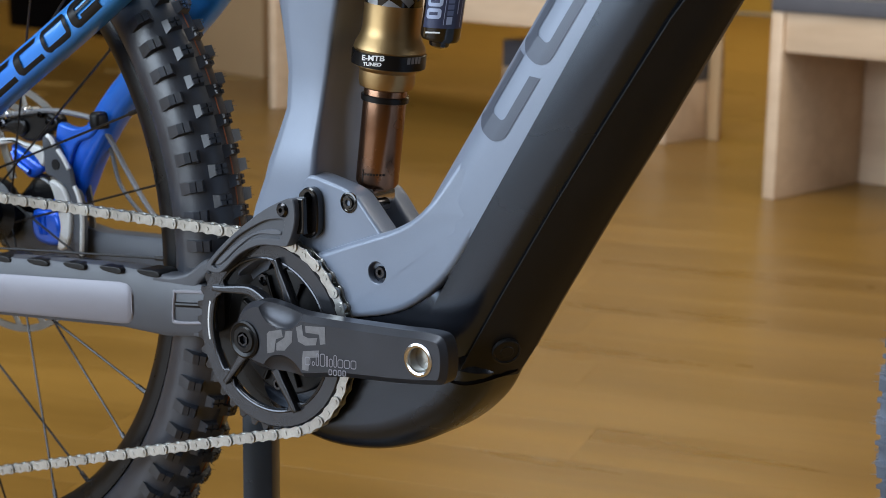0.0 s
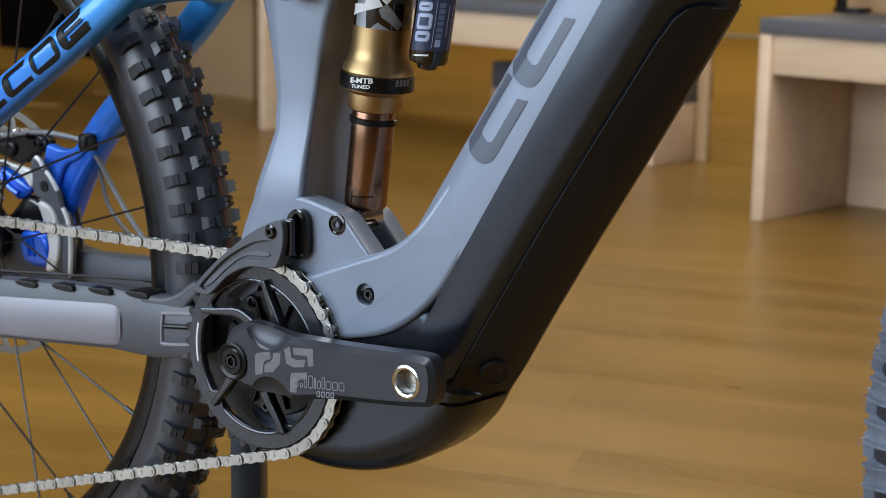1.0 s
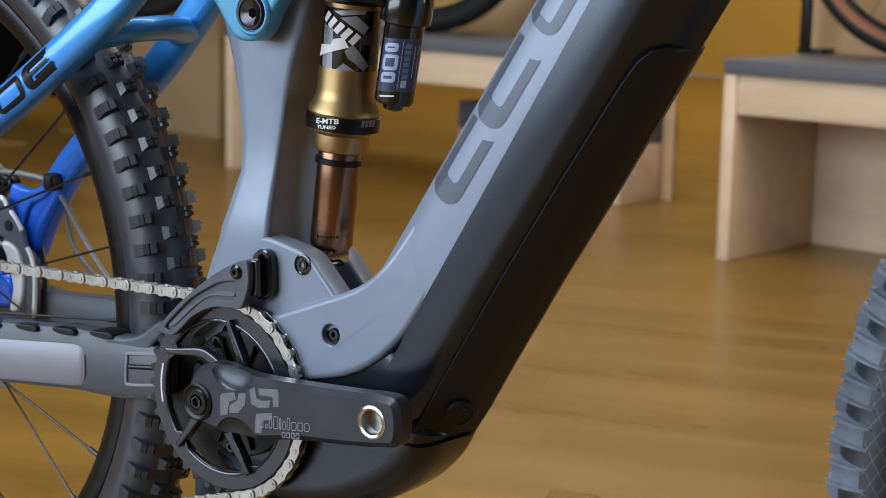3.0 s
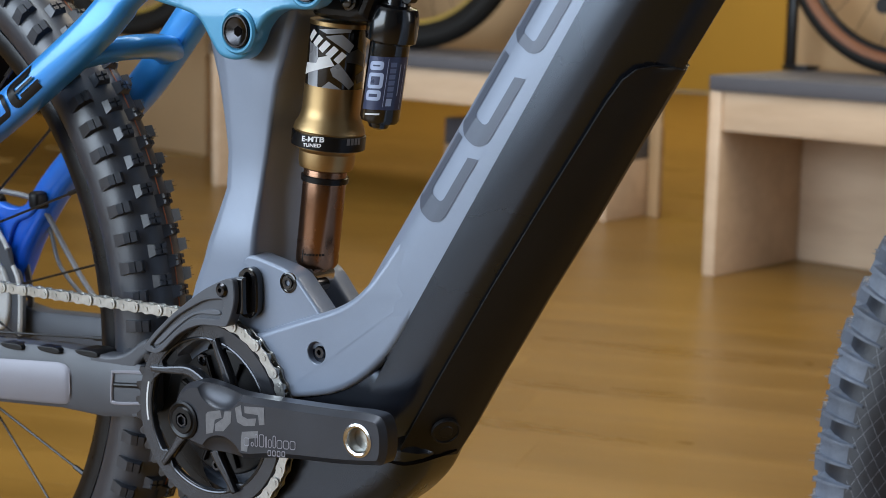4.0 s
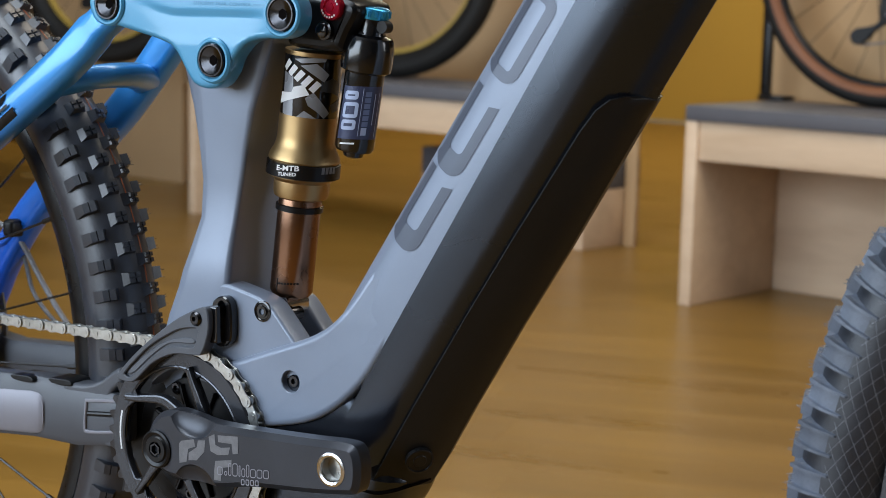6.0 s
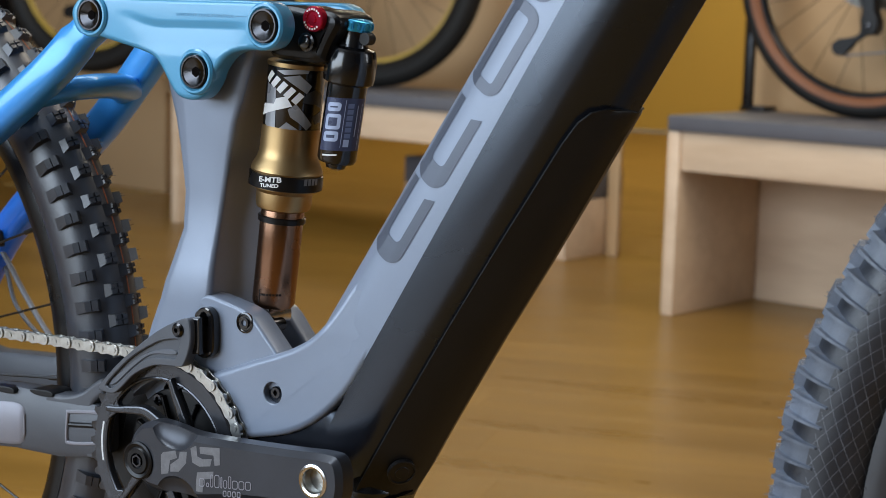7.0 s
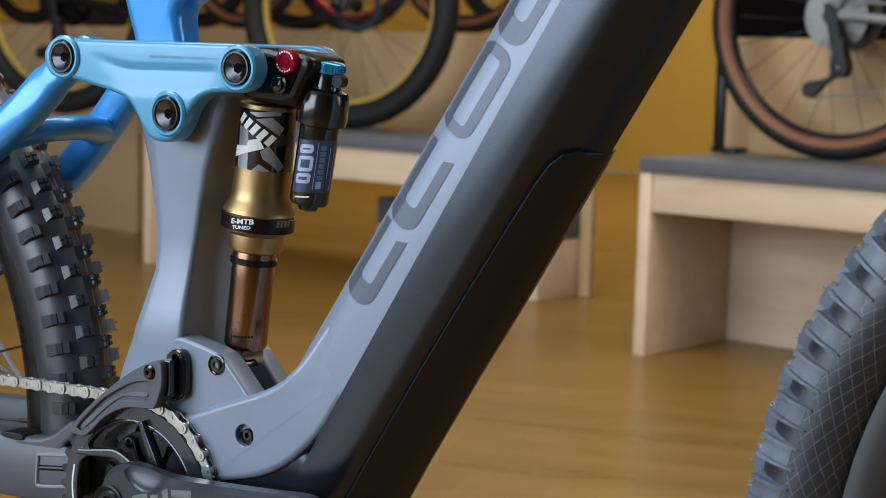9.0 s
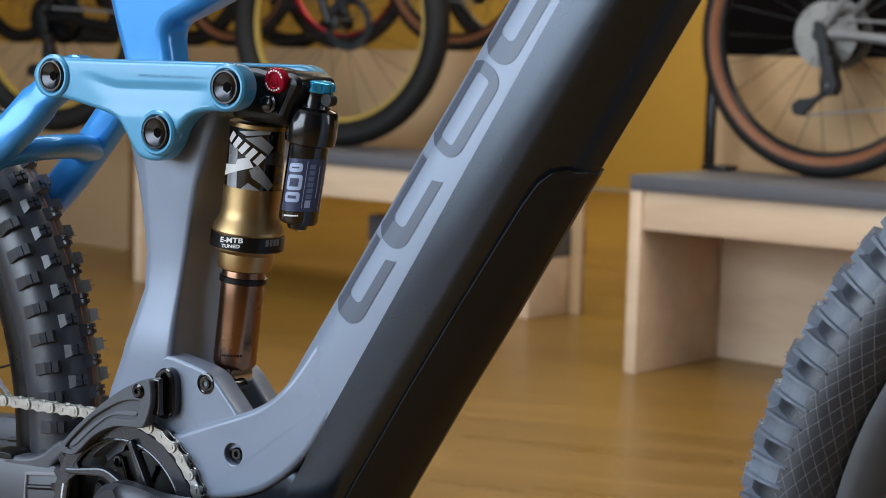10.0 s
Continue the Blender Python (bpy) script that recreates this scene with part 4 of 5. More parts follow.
def along(h):
    return S0 + SA * h


shock = part("rear_shock", lathe([(0.0155, 0.0055), (0.0163, 0.0075), (0.0163, 0.078), (0.0158, 0.08)], S0, SA, 44), BRONZE, bike, "air shock with a bronze shaft and gold sleeve")
part("shaft_neck", lathe([(0.0075, -0.006), (0.0080, 0.001), (0.0145, 0.0040), (0.0155, 0.0065)], S0, SA, 30), BRONZE, shock)
part("travel_ring", lathe([(0.0164, 0.069), (0.0180, 0.0695), (0.0180, 0.0735), (0.0164, 0.074)], S0, SA, 40), BLACK, shock)
part("gold_sleeve", lathe([(0.0170, 0.0785), (0.0200, 0.080), (0.0210, 0.084), (0.0210, 0.092), (0.0225, 0.0935), (0.0262, 0.0955), (0.0262, 0.107), (0.0270, 0.1085), (0.0262, 0.1120), (0.0235, 0.1170), (0.0222, 0.1215), (0.0218, 0.126), (0.0218, 0.142)], S0, SA, 56), GOLD, shock, "gold anodised air sleeve")
part("sleeve_band", lathe([(0.0264, 0.0958), (0.0278, 0.0965), (0.0278, 0.1065), (0.0264, 0.1072)], S0, SA, 56), BLACK, shock, "black band with white print")
part("air_can", lathe([(0.0206, 0.1380), (0.0214, 0.1392), (0.0214, 0.186), (0.0210, 0.1865)], S0, SA, 56), GLOSSBLACK, shock, "gloss black air can with grey graphics")
part("can_collar", lathe([(0.0212, 0.186), (0.0221, 0.1865), (0.0221, 0.1895), (0.0212, 0.190)], S0, SA, 56), GOLD, shock, "thin gold collar")
head = smooth2([(0.0760, 0.6490), (0.0735, 0.6600), (0.0765, 0.6790), (0.0815, 0.6862), (0.0960, 0.6868), (0.1067, 0.6850), (0.1270, 0.6840), (0.1360, 0.6805), (0.1380, 0.6740), (0.1345, 0.6670), (0.1300, 0.6600), (0.1262, 0.6520), (0.1225, 0.6460), (0.100, 0.6465)], 3)
part("shock_head", prism(head, -0.0235, 0.0235, 0.0075, 3), BLACK, shock, "black forged shock head", 28)
part("rebound_knob", lathe([(0.0092, -0.002), (0.0092, 0.003), (0.0084, 0.004), (0.0056, 0.0038), (0.0050, 0.0028), (0.0030, 0.0028), (0.0026, 0.0036), (0.001, 0.0036)], (0.1185, -0.0245, 0.6775), (0, -1, 0), 36), RED, shock, "red rebound knob")
part("air_valve", lathe([(0.0068, -0.002), (0.0068, 0.003), (0.0052, 0.0036), (0.0050, 0.006), (0.003, 0.007)], (0.1125, -0.0245, 0.6610), (0, -1, 0), 24), GLOSSBLACK, shock)
RO = Vector((0.1205, 0, 0.574))
RA = (SA + Vector((0.050, 0, 0))).normalized()   # the reservoir leans a little more
part("reservoir", lathe([(0.004, -0.0055), (0.007, -0.004), (0.008, -0.001), (0.0132, 0.0005), (0.0145, 0.003), (0.0145, 0.058), (0.0152, 0.0585), (0.0182, 0.060), (0.0188, 0.064), (0.0188, 0.076), (0.0174, 0.0825), (0.0164, 0.0845), (0.0112, 0.0860), (0.0106, 0.088), (0.0106, 0.0975), (0.009, 0.098)], RO, RA, 48), GLOSSBLACK, shock, "gloss black piggyback reservoir")
part("reservoir_knob", lathe([(0.0095, 0.0970), (0.0114, 0.0975), (0.0118, 0.0985), (0.0118, 0.1045), (0.0106, 0.1055), (0.005, 0.106)], RO, RA, 28), CYAN, shock, "blue compression dial")
part("reservoir_ear", lathe([(0.0045, -0.004), (0.0045, 0.004)], RO + RA * 0.0915 + Vector((0.0130, -0.002, 0)), (0, 1, 0), 16), COVERM, shock)
part("reservoir_neck", tube([(0.098, 0, 0.668), (0.115, 0, 0.664), (0.134, 0, 0.655)], 0.012, 14), BLACK, shock)

part("lower_mount", lathe([(0.0062, -0.0135), (0.0098, -0.0125), (0.0098, 0.0125), (0.0062, 0.0135)], (0.0610, 0, 0.4535), (0, 1, 0), 28), SILVER, shock, "bright lower shock eye")
part("mount_bolt", lathe([(0.0048, 0.0), (0.0048, 0.003), (0.0036, 0.004), (0.002, 0.004), (0.0018, 0.001)], (0.0640, -0.0128, 0.4535), (0, -1, 0), 20), GUNMETAL, shock)

# ---- stand post under the bicycle ----
stand = empty("display_stand", "dark steel display stand under the motor", "stand")
post = Matrix.Translation((-0.077, 0.02, 0)) @ Matrix.Rotation(radians(27), 4, "Z")
part("stand_post", box((0, 0, 0.135), (0.026, 0.026, 0.246), 0.002, 2, post), STANDM, stand)
part("stand_foot", box((-0.077, 0.02, 0.006), (0.30, 0.24, 0.012), 0.003), STANDM, stand)


# ---- benches ----
def bench(m, length, depth, height, label, backed=True, group="display benches"):
    b = empty("bench", label, "bench", m, group)
    t = 0.032
    part("seat_board", box((length / 2, depth / 2, height - 0.0175), (length + 0.0, depth + 0.004, 0.035), 0.003), SLATE, b, "grey laminate top")
    for x in (t / 2, length - t / 2):
        part("side_panel", box((x, depth / 2, (height - 0.035) / 2), (t, depth - 0.004, height - 0.036), 0.002), BIRCH, b)
    part("apron", box((length / 2, 0.020, height - 0.035 - 0.045), (length - 2 * t - 0.002, 0.022, 0.088), 0.002), BIRCH, b)
    if backed:
        part("back_panel", box((length / 2, depth - 0.02, (height - 0.036) / 2), (length - 2 * t - 0.002, 0.018, height - 0.038), 0.002), BIRCH, b)
    return b


bench(pose(-0.809, 2.482, 0, 0, 0, -8.5), 1.60, 0.385, 0.46, "pale birch plywood bench with a grey top")
bench(pose(-2.71, 2.905, 0, 0, 0, -8.9), 1.19, 0.385, 0.45, "pale open-backed birch bench with a grey top", False)


# ---- graphics and small fittings on the bicycle ----
def strip(outer, inner, place, name, mat, parent, label=""):
    """A band between two outlines of equal count, laid on a surface by place(a, b)."""
    bm = bmesh.new()
    n = len(outer)
    rows = []
    for k in range(4):
        q = k / 3
        rows.append([bm.verts.new(place(o[0] + (i[0] - o[0]) * q, o[1] + (i[1] - o[1]) * q)) for o, i in zip(outer, inner)])
    for a, b in zip(rows, rows[1:]):
        for i in range(n - 1):
            bm.faces.new((a[i], a[i + 1], b[i + 1], b[i]))
    return part(name, bm, mat, parent, label)


def bracket(a0, a1, b0, b1, w, r, n=7):
    """Outer and inner line of a closed, rounded slot outline in a, b."""
    lo, hi = min(a0, a1), max(a0, a1)

    def side(off):
        rr = max(min(r, (b1 - b0) / 2, (hi - lo) / 2) - off, 0.0003)
        p = []
        for ca, cb, t0 in ((hi, b1, 0), (lo, b1, 90), (lo, b0, 180), (hi, b0, 270)):
            ca += (off + rr) * (1 if ca == lo else -1)
            cb += (off + rr) * (1 if cb == b0 else -1)
            p += [(ca + rr * math.cos(radians(t0 + 90 * k / (n - 1))), cb + rr * math.sin(radians(t0 + 90 * k / (n - 1)))) for k in range(n)]
        p.append(p[0])
        out = []
        for u, v in zip(p, p[1:]):
            for k in range(3):
                out.append((u[0] + (v[0] - u[0]) * k / 3, u[1] + (v[1] - u[1]) * k / 3))
        return out + [p[0]]
    return side(0.0), side(w)


def on_dt(s, n):
    return dt(s, n, -dt_side(n) - 0.0004)


def hook(a0, a1, a2, b0, b1, wa, wb, r, n=9):
    """Outer and inner line of an open slot: closed and rounded at a0, with arms to a1 along b1 and to a2 along b0."""
    def side(da, db, rr):
        lo, hi, end = b0 + db, b1 - db, a0 + da
        p = [(a1 - (0.004 if da else 0.0) * (1 if a1 > a0 else -1), hi)]
        p += [(end + rr - rr * math.sin(radians(90 * k / (n - 1))), hi - rr + rr * math.cos(radians(90 * k / (n - 1)))) for k in range(n)]
        p += [(end + rr - rr * math.cos(radians(90 * k / (n - 1))), lo + rr - rr * math.sin(radians(90 * k / (n - 1)))) for k in range(n)]
        p.append((a2, lo))
        out = []
        for u, v in zip(p, p[1:]):
            out += [(u[0] + (v[0] - u[0]) * k / 4, u[1] + (v[1] - u[1]) * k / 4) for k in range(4)]
        return out + [p[-1]]
    return side(0.0, 0.0, r), side(wa, wb, max(0.0015, r - wb))


for a0, a1, a2 in ((0.5375, 0.5975, 0.6010), (0.6025, 0.6640, 0.6680), (0.7515, 0.8180, 0.8220)):
    o, i = hook(a0, a1, a2, -0.1300, -0.1010, 0.0165, 0.0080, 0.0125)
    strip(o, i, on_dt, "tube_graphic", LETTER, frame_part, "slate grey hook-shaped graphic")
o, i = bracket(0.6790, 0.7470, -0.1300, -0.1010, 0.0082, 0.0110)
strip(o, i, on_dt, "tube_graphic", LETTER, frame_part, "slate grey slot-shaped graphic")


def poly_on(poly, place, name, mat, parent, label="", cuts=0.003):
    """A filled outline in a, b, cut fine along a and laid on a surface by place(a, b)."""
    bm = bmesh.new()
    bm.faces.new([bm.verts.new((a, b, 0)) for a, b in poly])
    a0, a1 = min(p[0] for p in poly), max(p[0] for p in poly)
    k = a0 + cuts
    while k < a1:
        bmesh.ops.bisect_plane(bm, geom=bm.verts[:] + bm.edges[:] + bm.faces[:], plane_co=(k, 0, 0), plane_no=(1, 0, 0))
        k += cuts
    for v in bm.verts:
        v.co = place(v.co.x, v.co.y)
    return part(name, bm, mat, parent, label)


VIEW = Vector((0.62, -0.784, 0))
ACROSS = Vector((0.784, 0.62, 0))


def on_round(origin, axis, R):
    def place(a, b):
        t = a / R
        return Vector(origin) + Vector(axis) * b + (VIEW * math.cos(t) + ACROSS * math.sin(t)) * (R + 0.0003)
    return place


def words(text, size, place, name, mat, parent, label="", bold=0.0):
    """Lettering in the built-in font, centred, laid on a surface by place(a, b)."""
    cu = bpy.data.curves.new("lettering", "FONT")
    cu.body, cu.size, cu.align_x, cu.offset = text, size, "CENTER", bold * size
    tmp = new("lettering", cu)
    me = bpy.data.meshes.new_from_object(tmp.evaluated_get(bpy.context.evaluated_depsgraph_get()))
    bm = bmesh.new()
    bm.from_mesh(me)
    bpy.data.objects.remove(tmp)
    bpy.data.meshes.remove(me)
    bpy.data.curves.remove(cu)
    for v in bm.verts:
        v.co = place(v.co.x, v.co.y)
    return part(name, bm, mat, parent, label)


band = on_round(S0, SA, 0.0278)
words("E-MTB", 0.0054, lambda a, b: band(a * 1.25 - 0.0125, b + 0.1017), "white_lettering", WHITE, shock, bold=0.03)
words("TUNED", 0.0036, lambda a, b: band(a * 1.25 - 0.0125, b + 0.0978), "white_lettering", WHITE, shock, bold=0.03)
for a in (0.014, 0.0175, 0.021, 0.0245):
    poly_on([(a, 0.099), (a + 0.0026, 0.099), (a + 0.0026, 0.104), (a, 0.104)], band, "printed_bar", PRINT, shock)
can = on_round(S0, SA, 0.0214)
for mat, poly in ((GRAPHIC, [(-0.0257, 0.1748), (-0.0149, 0.1711), (-0.0123, 0.1400), (-0.0234, 0.1436)]),
                  (GRAPHIC, [(-0.0095, 0.1790), (0.0025, 0.1805), (0.0127, 0.1724), (0.0091, 0.1668)]),
                  (GRAPHIC, [(-0.0155, 0.1839), (0.0097, 0.1852), (0.0088, 0.1818), (-0.0088, 0.1807)]),
                  (DARKPRINT, [(0.0063, 0.1604), (0.0091, 0.1673), (0.0167, 0.1700), (0.0260, 0.1650), (0.0255, 0.1560), (0.0160, 0.1590), (0.0118, 0.1594)]),
                  (DARKPRINT, [(0.0160, 0.1500), (0.0260, 0.1540), (0.0270, 0.1460), (0.0190, 0.1440)]),
                  (GRAPHIC, [(-0.0040, 0.1552), (0.0018, 0.1596), (0.0060, 0.1550), (0.0159, 0.1439), (0.0115, 0.1398), (0.0080, 0.1430), (0.0049, 0.1456), (-0.0014, 0.1497)]),
                  (GRAPHIC, [(-0.0110, 0.1398), (-0.0039, 0.1460), (0.0060, 0.1398)])):
    poly_on(poly, can, "can_graphic", mat, shock)
can_top = on_round(S0, SA, 0.0216)
poly_on([(-0.0299, 0.1501), (-0.0285, 0.1592), (-0.0155, 0.1593), (-0.0139, 0.1633), (-0.0058, 0.1649), (-0.0009, 0.1576)], can_top, "can_graphic", WHITE, shock)
for k in range(5):
    c = (-0.0222 + 0.0062 * k, 0.1795 - 0.0040 * k)
    q = radians(-38)
    poly_on([(c[0] + x * math.cos(q) - y * math.sin(q), c[1] + x * math.sin(q) + y * math.cos(q)) for x, y in ((-0.0027, -0.0042), (0.0021, -0.0042), (0.0027, 0.0042), (-0.0021, 0.0042))], can_top, "printed_bar", WHITE, shock)
shaft = on_round(S0, SA, 0.0163)
for k in range(7):
    a = -0.011 + 0.0024 * k
    poly_on([(a, 0.0135), (a + 0.0016, 0.0135), (a + 0.0016, 0.0150), (a, 0.0150)], shaft, "printed_bar", BLACK, shock)
poly_on([(-0.0125, 0.008), (-0.0119, 0.008), (-0.0119, 0.018), (-0.0125, 0.018)], shaft, "printed_bar", BLACK, shock)
res = on_round(RO, RA, 0.0145)
poly_on([(-0.0165, 0.0100), (0.0175, 0.0092), (0.0175, 0.0480), (-0.0165, 0.0488)], res, "reservoir_label", LABEL, shock, "slate blue label with pale print")
res2 = on_round(RO, RA, 0.0148)
for b0, b1, a1 in ((0.0388, 0.0452, -0.0026), (0.0254, 0.0368, -0.0016), (0.0165, 0.0240, -0.0020)):
    o, i = bracket(-0.0140, a1, b0, b1, 0.0026, 0.0022)
    strip(o, i, res2, "printed_shape", PALE, shock)
for k in range(6):
    b0 = 0.0190 + 0.0044 * k
    poly_on([(0.0022, b0), (0.0068, b0), (0.0068, b0 + 0.0034), (0.0022, b0 + 0.0034)], res2, "printed_bar", PRINTBLUE, shock)
poly_on([(0.0022, 0.0125), (0.0064, 0.0125), (0.0064, 0.0180), (0.0022, 0.0180)], res2, "printed_bar", PALE, shock)
for a0, a1, b0, b1 in ((0.0098, 0.0106, 0.0200, 0.0430), (0.0002, 0.0006, 0.0120, 0.0470), (0.0140, 0.0144, 0.0105, 0.0440)):
    poly_on([(a0, b0), (a1, b0), (a1, b1), (a0, b1)], res2, "printed_bar", PALE, shock)
poly_on([(-0.0125, 0.0058), (-0.0010, 0.0060), (-0.0010, 0.0072), (-0.0125, 0.0070)], res2, "printed_bar", WHITE, shock)
for k in range(16):
    t = 2 * math.pi * k / 16
    a, u, w = basis(RA)
    p = RO + RA * 0.1015 + (u * math.cos(t) + w * math.sin(t)) * 0.0117
    part("knob_ridge", tube([p - RA * 0.0022, p + RA * 0.0022], 0.0011, 6), CYAN, shock)
# print on the rebound knob and the link
for t0 in (20, 200):
    for k in range(7):
        t = radians(t0 + 18 * k)
        c = Vector((0.1185 + 0.0071 * math.cos(t), -0.0287, 0.6775 + 0.0071 * math.sin(t)))
        part("printed_bar", box(c, (0.0012, 0.0003, 0.0014)), WHITE, shock)
words("EFFICIENT TRAIL CONTROL", 0.0034, lambda a, b: Vector((0.040 + a * 1.30, -0.0538, 0.6770 - a * 0.005 + b * 0.9)), "small_lettering", TINT, link)
part("printed_bar", box((0.0745, -0.0537, 0.6780), (0.010, 0.0003, 0.0005)), TINT, link)

# crank graphics
def on_crank(x, z):
    return Vector((x, -0.0803 - 0.010 * x / 0.17, z))


def tilted(o, i):
    return [[(x, z + (x - 0.05) * 0.13) for x, z in q] for q in (o, i)]


for poly in ([(0.0241, 0.3543), (0.0264, 0.3568), (0.0394, 0.3603), (0.041, 0.355), (0.0337, 0.352), (0.0319, 0.3417), (0.0245, 0.3395)],
             [(0.0342, 0.349), (0.0427, 0.3549), (0.0438, 0.3602), (0.0511, 0.3615), (0.0505, 0.3528), (0.0426, 0.3449), (0.0341, 0.3434)],
             [(0.0548, 0.3649), (0.0608, 0.368), (0.0619, 0.3601), (0.0674, 0.3589), (0.0766, 0.3609), (0.075, 0.3551), (0.064, 0.3528), (0.0569, 0.3545)],
             [(0.0641, 0.3677), (0.0842, 0.3703), (0.0847, 0.3577), (0.0793, 0.3563), (0.0782, 0.3637), (0.0646, 0.3627)],
             [(0.0607, 0.3401), (0.0618, 0.3481), (0.0782, 0.3518), (0.0782, 0.3467), (0.0684, 0.3441), (0.0673, 0.334), (0.0607, 0.3337)]):
    poly_on(poly, on_crank, "crank_graphic", PRINT, crank, "hatched grey graphic")
for k, (x0, wide_, tall) in enumerate(((0.0640, 0.0056, 0.0065), (0.0712, 0.0030, 0.0035), (0.0752, 0.0032, 0.0098), (0.0794, 0.0052, 0.0098), (0.0856, 0.0018, 0.0085), (0.0884, 0.0038, 0.0066), (0.0930, 0.0032, 0.0096), (0.0970, 0.0056, 0.0066), (0.1034, 0.0056, 0.0066), (0.1098, 0.0056, 0.0066))):
    o, i = bracket(x0, x0 + wide_, 0.3362, 0.3362 + tall, 0.0007, 0.0018)
    o, i = tilted(o, i)
    strip(o, i, lambda x, z: on_crank(x, z) - Vector((0, 0.0003, 0)), "crank_print", PANEL, crank)
for k in range(4):
    x0 = 0.088 + 0.0046 * k
    o, i = bracket(x0, x0 + 0.0036, 0.3302, 0.3348, 0.0008, 0.0012)
    o, i = tilted(o, i)
    strip(o, i, lambda x, z: on_crank(x, z) - Vector((0, 0.0003, 0)), "crank_print", PANEL, crank)
# white mark on the chain ring
bm = bmesh.new()
for k in range(13):
    t = radians(166 + 2.1 * k)
    box((CX + 0.0665 * math.cos(t), CY - 0.0031, RZC + 0.0665 * math.sin(t)), (0.0015, 0.0004, 0.0023), into=bm)
part("printed_bar", bm, WHITE, chainring)

# bolts of the shell and the cradle, sunk in collars
part("shell_bolt", lathe([(0.0048, -0.006), (0.0048, 0.0016), (0.0040, 0.0026), (0.0021, 0.0026), (0.0019, 0.0005)], (0.1000, -0.0395, 0.4055), (0, -1, 0), 20), GUNMETAL, bike)
part("cradle_bolt", lathe([(0.0078, -0.001), (0.0078, 0.0008), (0.0066, 0.0012), (0.0058, 0.0004), (0.0046, 0.0004), (0.0042, 0.0018), (0.0024, 0.0018), (0.0022, 0.0)], (0.0685, -0.0394, 0.4535), (0, -1, 0), 32), GLOSSBLACK, bike, "black bolt of the shock mount")
part("eye_bolt", lathe([(0.0050, 0.0), (0.0050, 0.012), (0.004, 0.014), (0.0022, 0.014), (0.002, 0.011)], (0.0760, -0.006, 0.4490), (0, -1, 0), 20), GUNMETAL, shock)
part("eye_bush", lathe([(0.0095, -0.0165), (0.0095, -0.0125), (0.006, -0.012)], (0.0605, 0, 0.4450), (0, 1, 0), 28), SILVER, shock, "bright steel bushing")

# chain stay: black pieces laid on for the shade in its top notches, the pivot window
for k, x in enumerate((-0.292, -0.246, -0.202, -0.159, -0.116)):
    z = 0.3797 - 0.0130 * (-(x + 0.112) / 0.175)
    o = [(x - 0.013, z - 0.0006), (x - 0.010, z + 0.0012), (x - 0.002, z + 0.0016), (x + 0.006, z + 0.0022), (x + 0.012, z + 0.0012), (x + 0.013, z - 0.0020), (x + 0.006, z - 0.0034), (x - 0.008, z - 0.0030)]
    part("stay_notch", prism(smooth2(o, 3), -0.0700 - 0.0012 * (4 - k), -0.0480, 0.0008, 2), PLASTIC, bike)
yoke = smooth2([(-0.112, 0.3775), (-0.090, 0.3800), (-0.072, 0.3860), (-0.058, 0.3960), (-0.050, 0.3990), (-0.047, 0.3900), (-0.058, 0.3800), (-0.066, 0.3700), (-0.085, 0.3640), (-0.112, 0.3640)], 4)
part("stay_yoke", prism(yoke, -0.0685, -0.0490, 0.003, 3), GUARD, bike)
o = smooth2([(-0.0885, 0.3460), (-0.0868, 0.3665), (-0.0835, 0.3697), (-0.0510, 0.3740), (-0.0485, 0.3720), (-0.0490, 0.3485), (-0.0515, 0.3462), (-0.0835, 0.3412)], 4)
i = smooth2([(-0.0858, 0.3475), (-0.0842, 0.3650), (-0.0815, 0.3672), (-0.0500, 0.3712), (-0.0485, 0.3700), (-0.0488, 0.3503), (-0.0510, 0.3488), (-0.0815, 0.3440)], 4)
window = part("pivot_window", rimmed(o, i, -0.0712, -0.0580), PANEL, bike, "silver grey pivot window")
part("window_recess", prism(inset(o, 0.0006), -0.0662, -0.0590), PANEL, window)
part("pivot_rod", tube([(-0.084, -0.0690, 0.3575), (-0.047, -0.0690, 0.3620)], 0.0022, 10), BLACK, window)
part("pivot_block", box((-0.060, -0.0665, 0.3530), (0.018, 0.003, 0.006), 0.001), PANEL, window)
part("pivot_foot", prism(smooth2([(-0.066, 0.3335), (-0.064, 0.3410), (-0.052, 0.3425), (-0.049, 0.3390), (-0.052, 0.3350)], 3), -0.0690, -0.0550, 0.002, 2), GUARD, window)

for ob in [o for o in bike.children_recursive if o.name.split(".")[0] in ("chain_stay", "stay_panel", "stay_notch", "stay_yoke", "pivot_window", "window_recess", "pivot_rod", "pivot_block", "pivot_foot")]:
    if sum(v.co.y for v in ob.data.vertices) > 0:
        continue
    for v in ob.data.vertices:
        inward = 0.0275 * min(1.0, max(0.0, (v.co.x + 0.30) / 0.24))
        v.co += Vector((-inward, inward, -0.355 * inward))

# seat stay graphics and slots on the drive side
stay_line = spline([(-0.125, -0.0551, 0.626), (-0.20, -0.0598, 0.571), (-0.30, -0.0634, 0.506), (-0.40, -0.0676, 0.430)], 24)


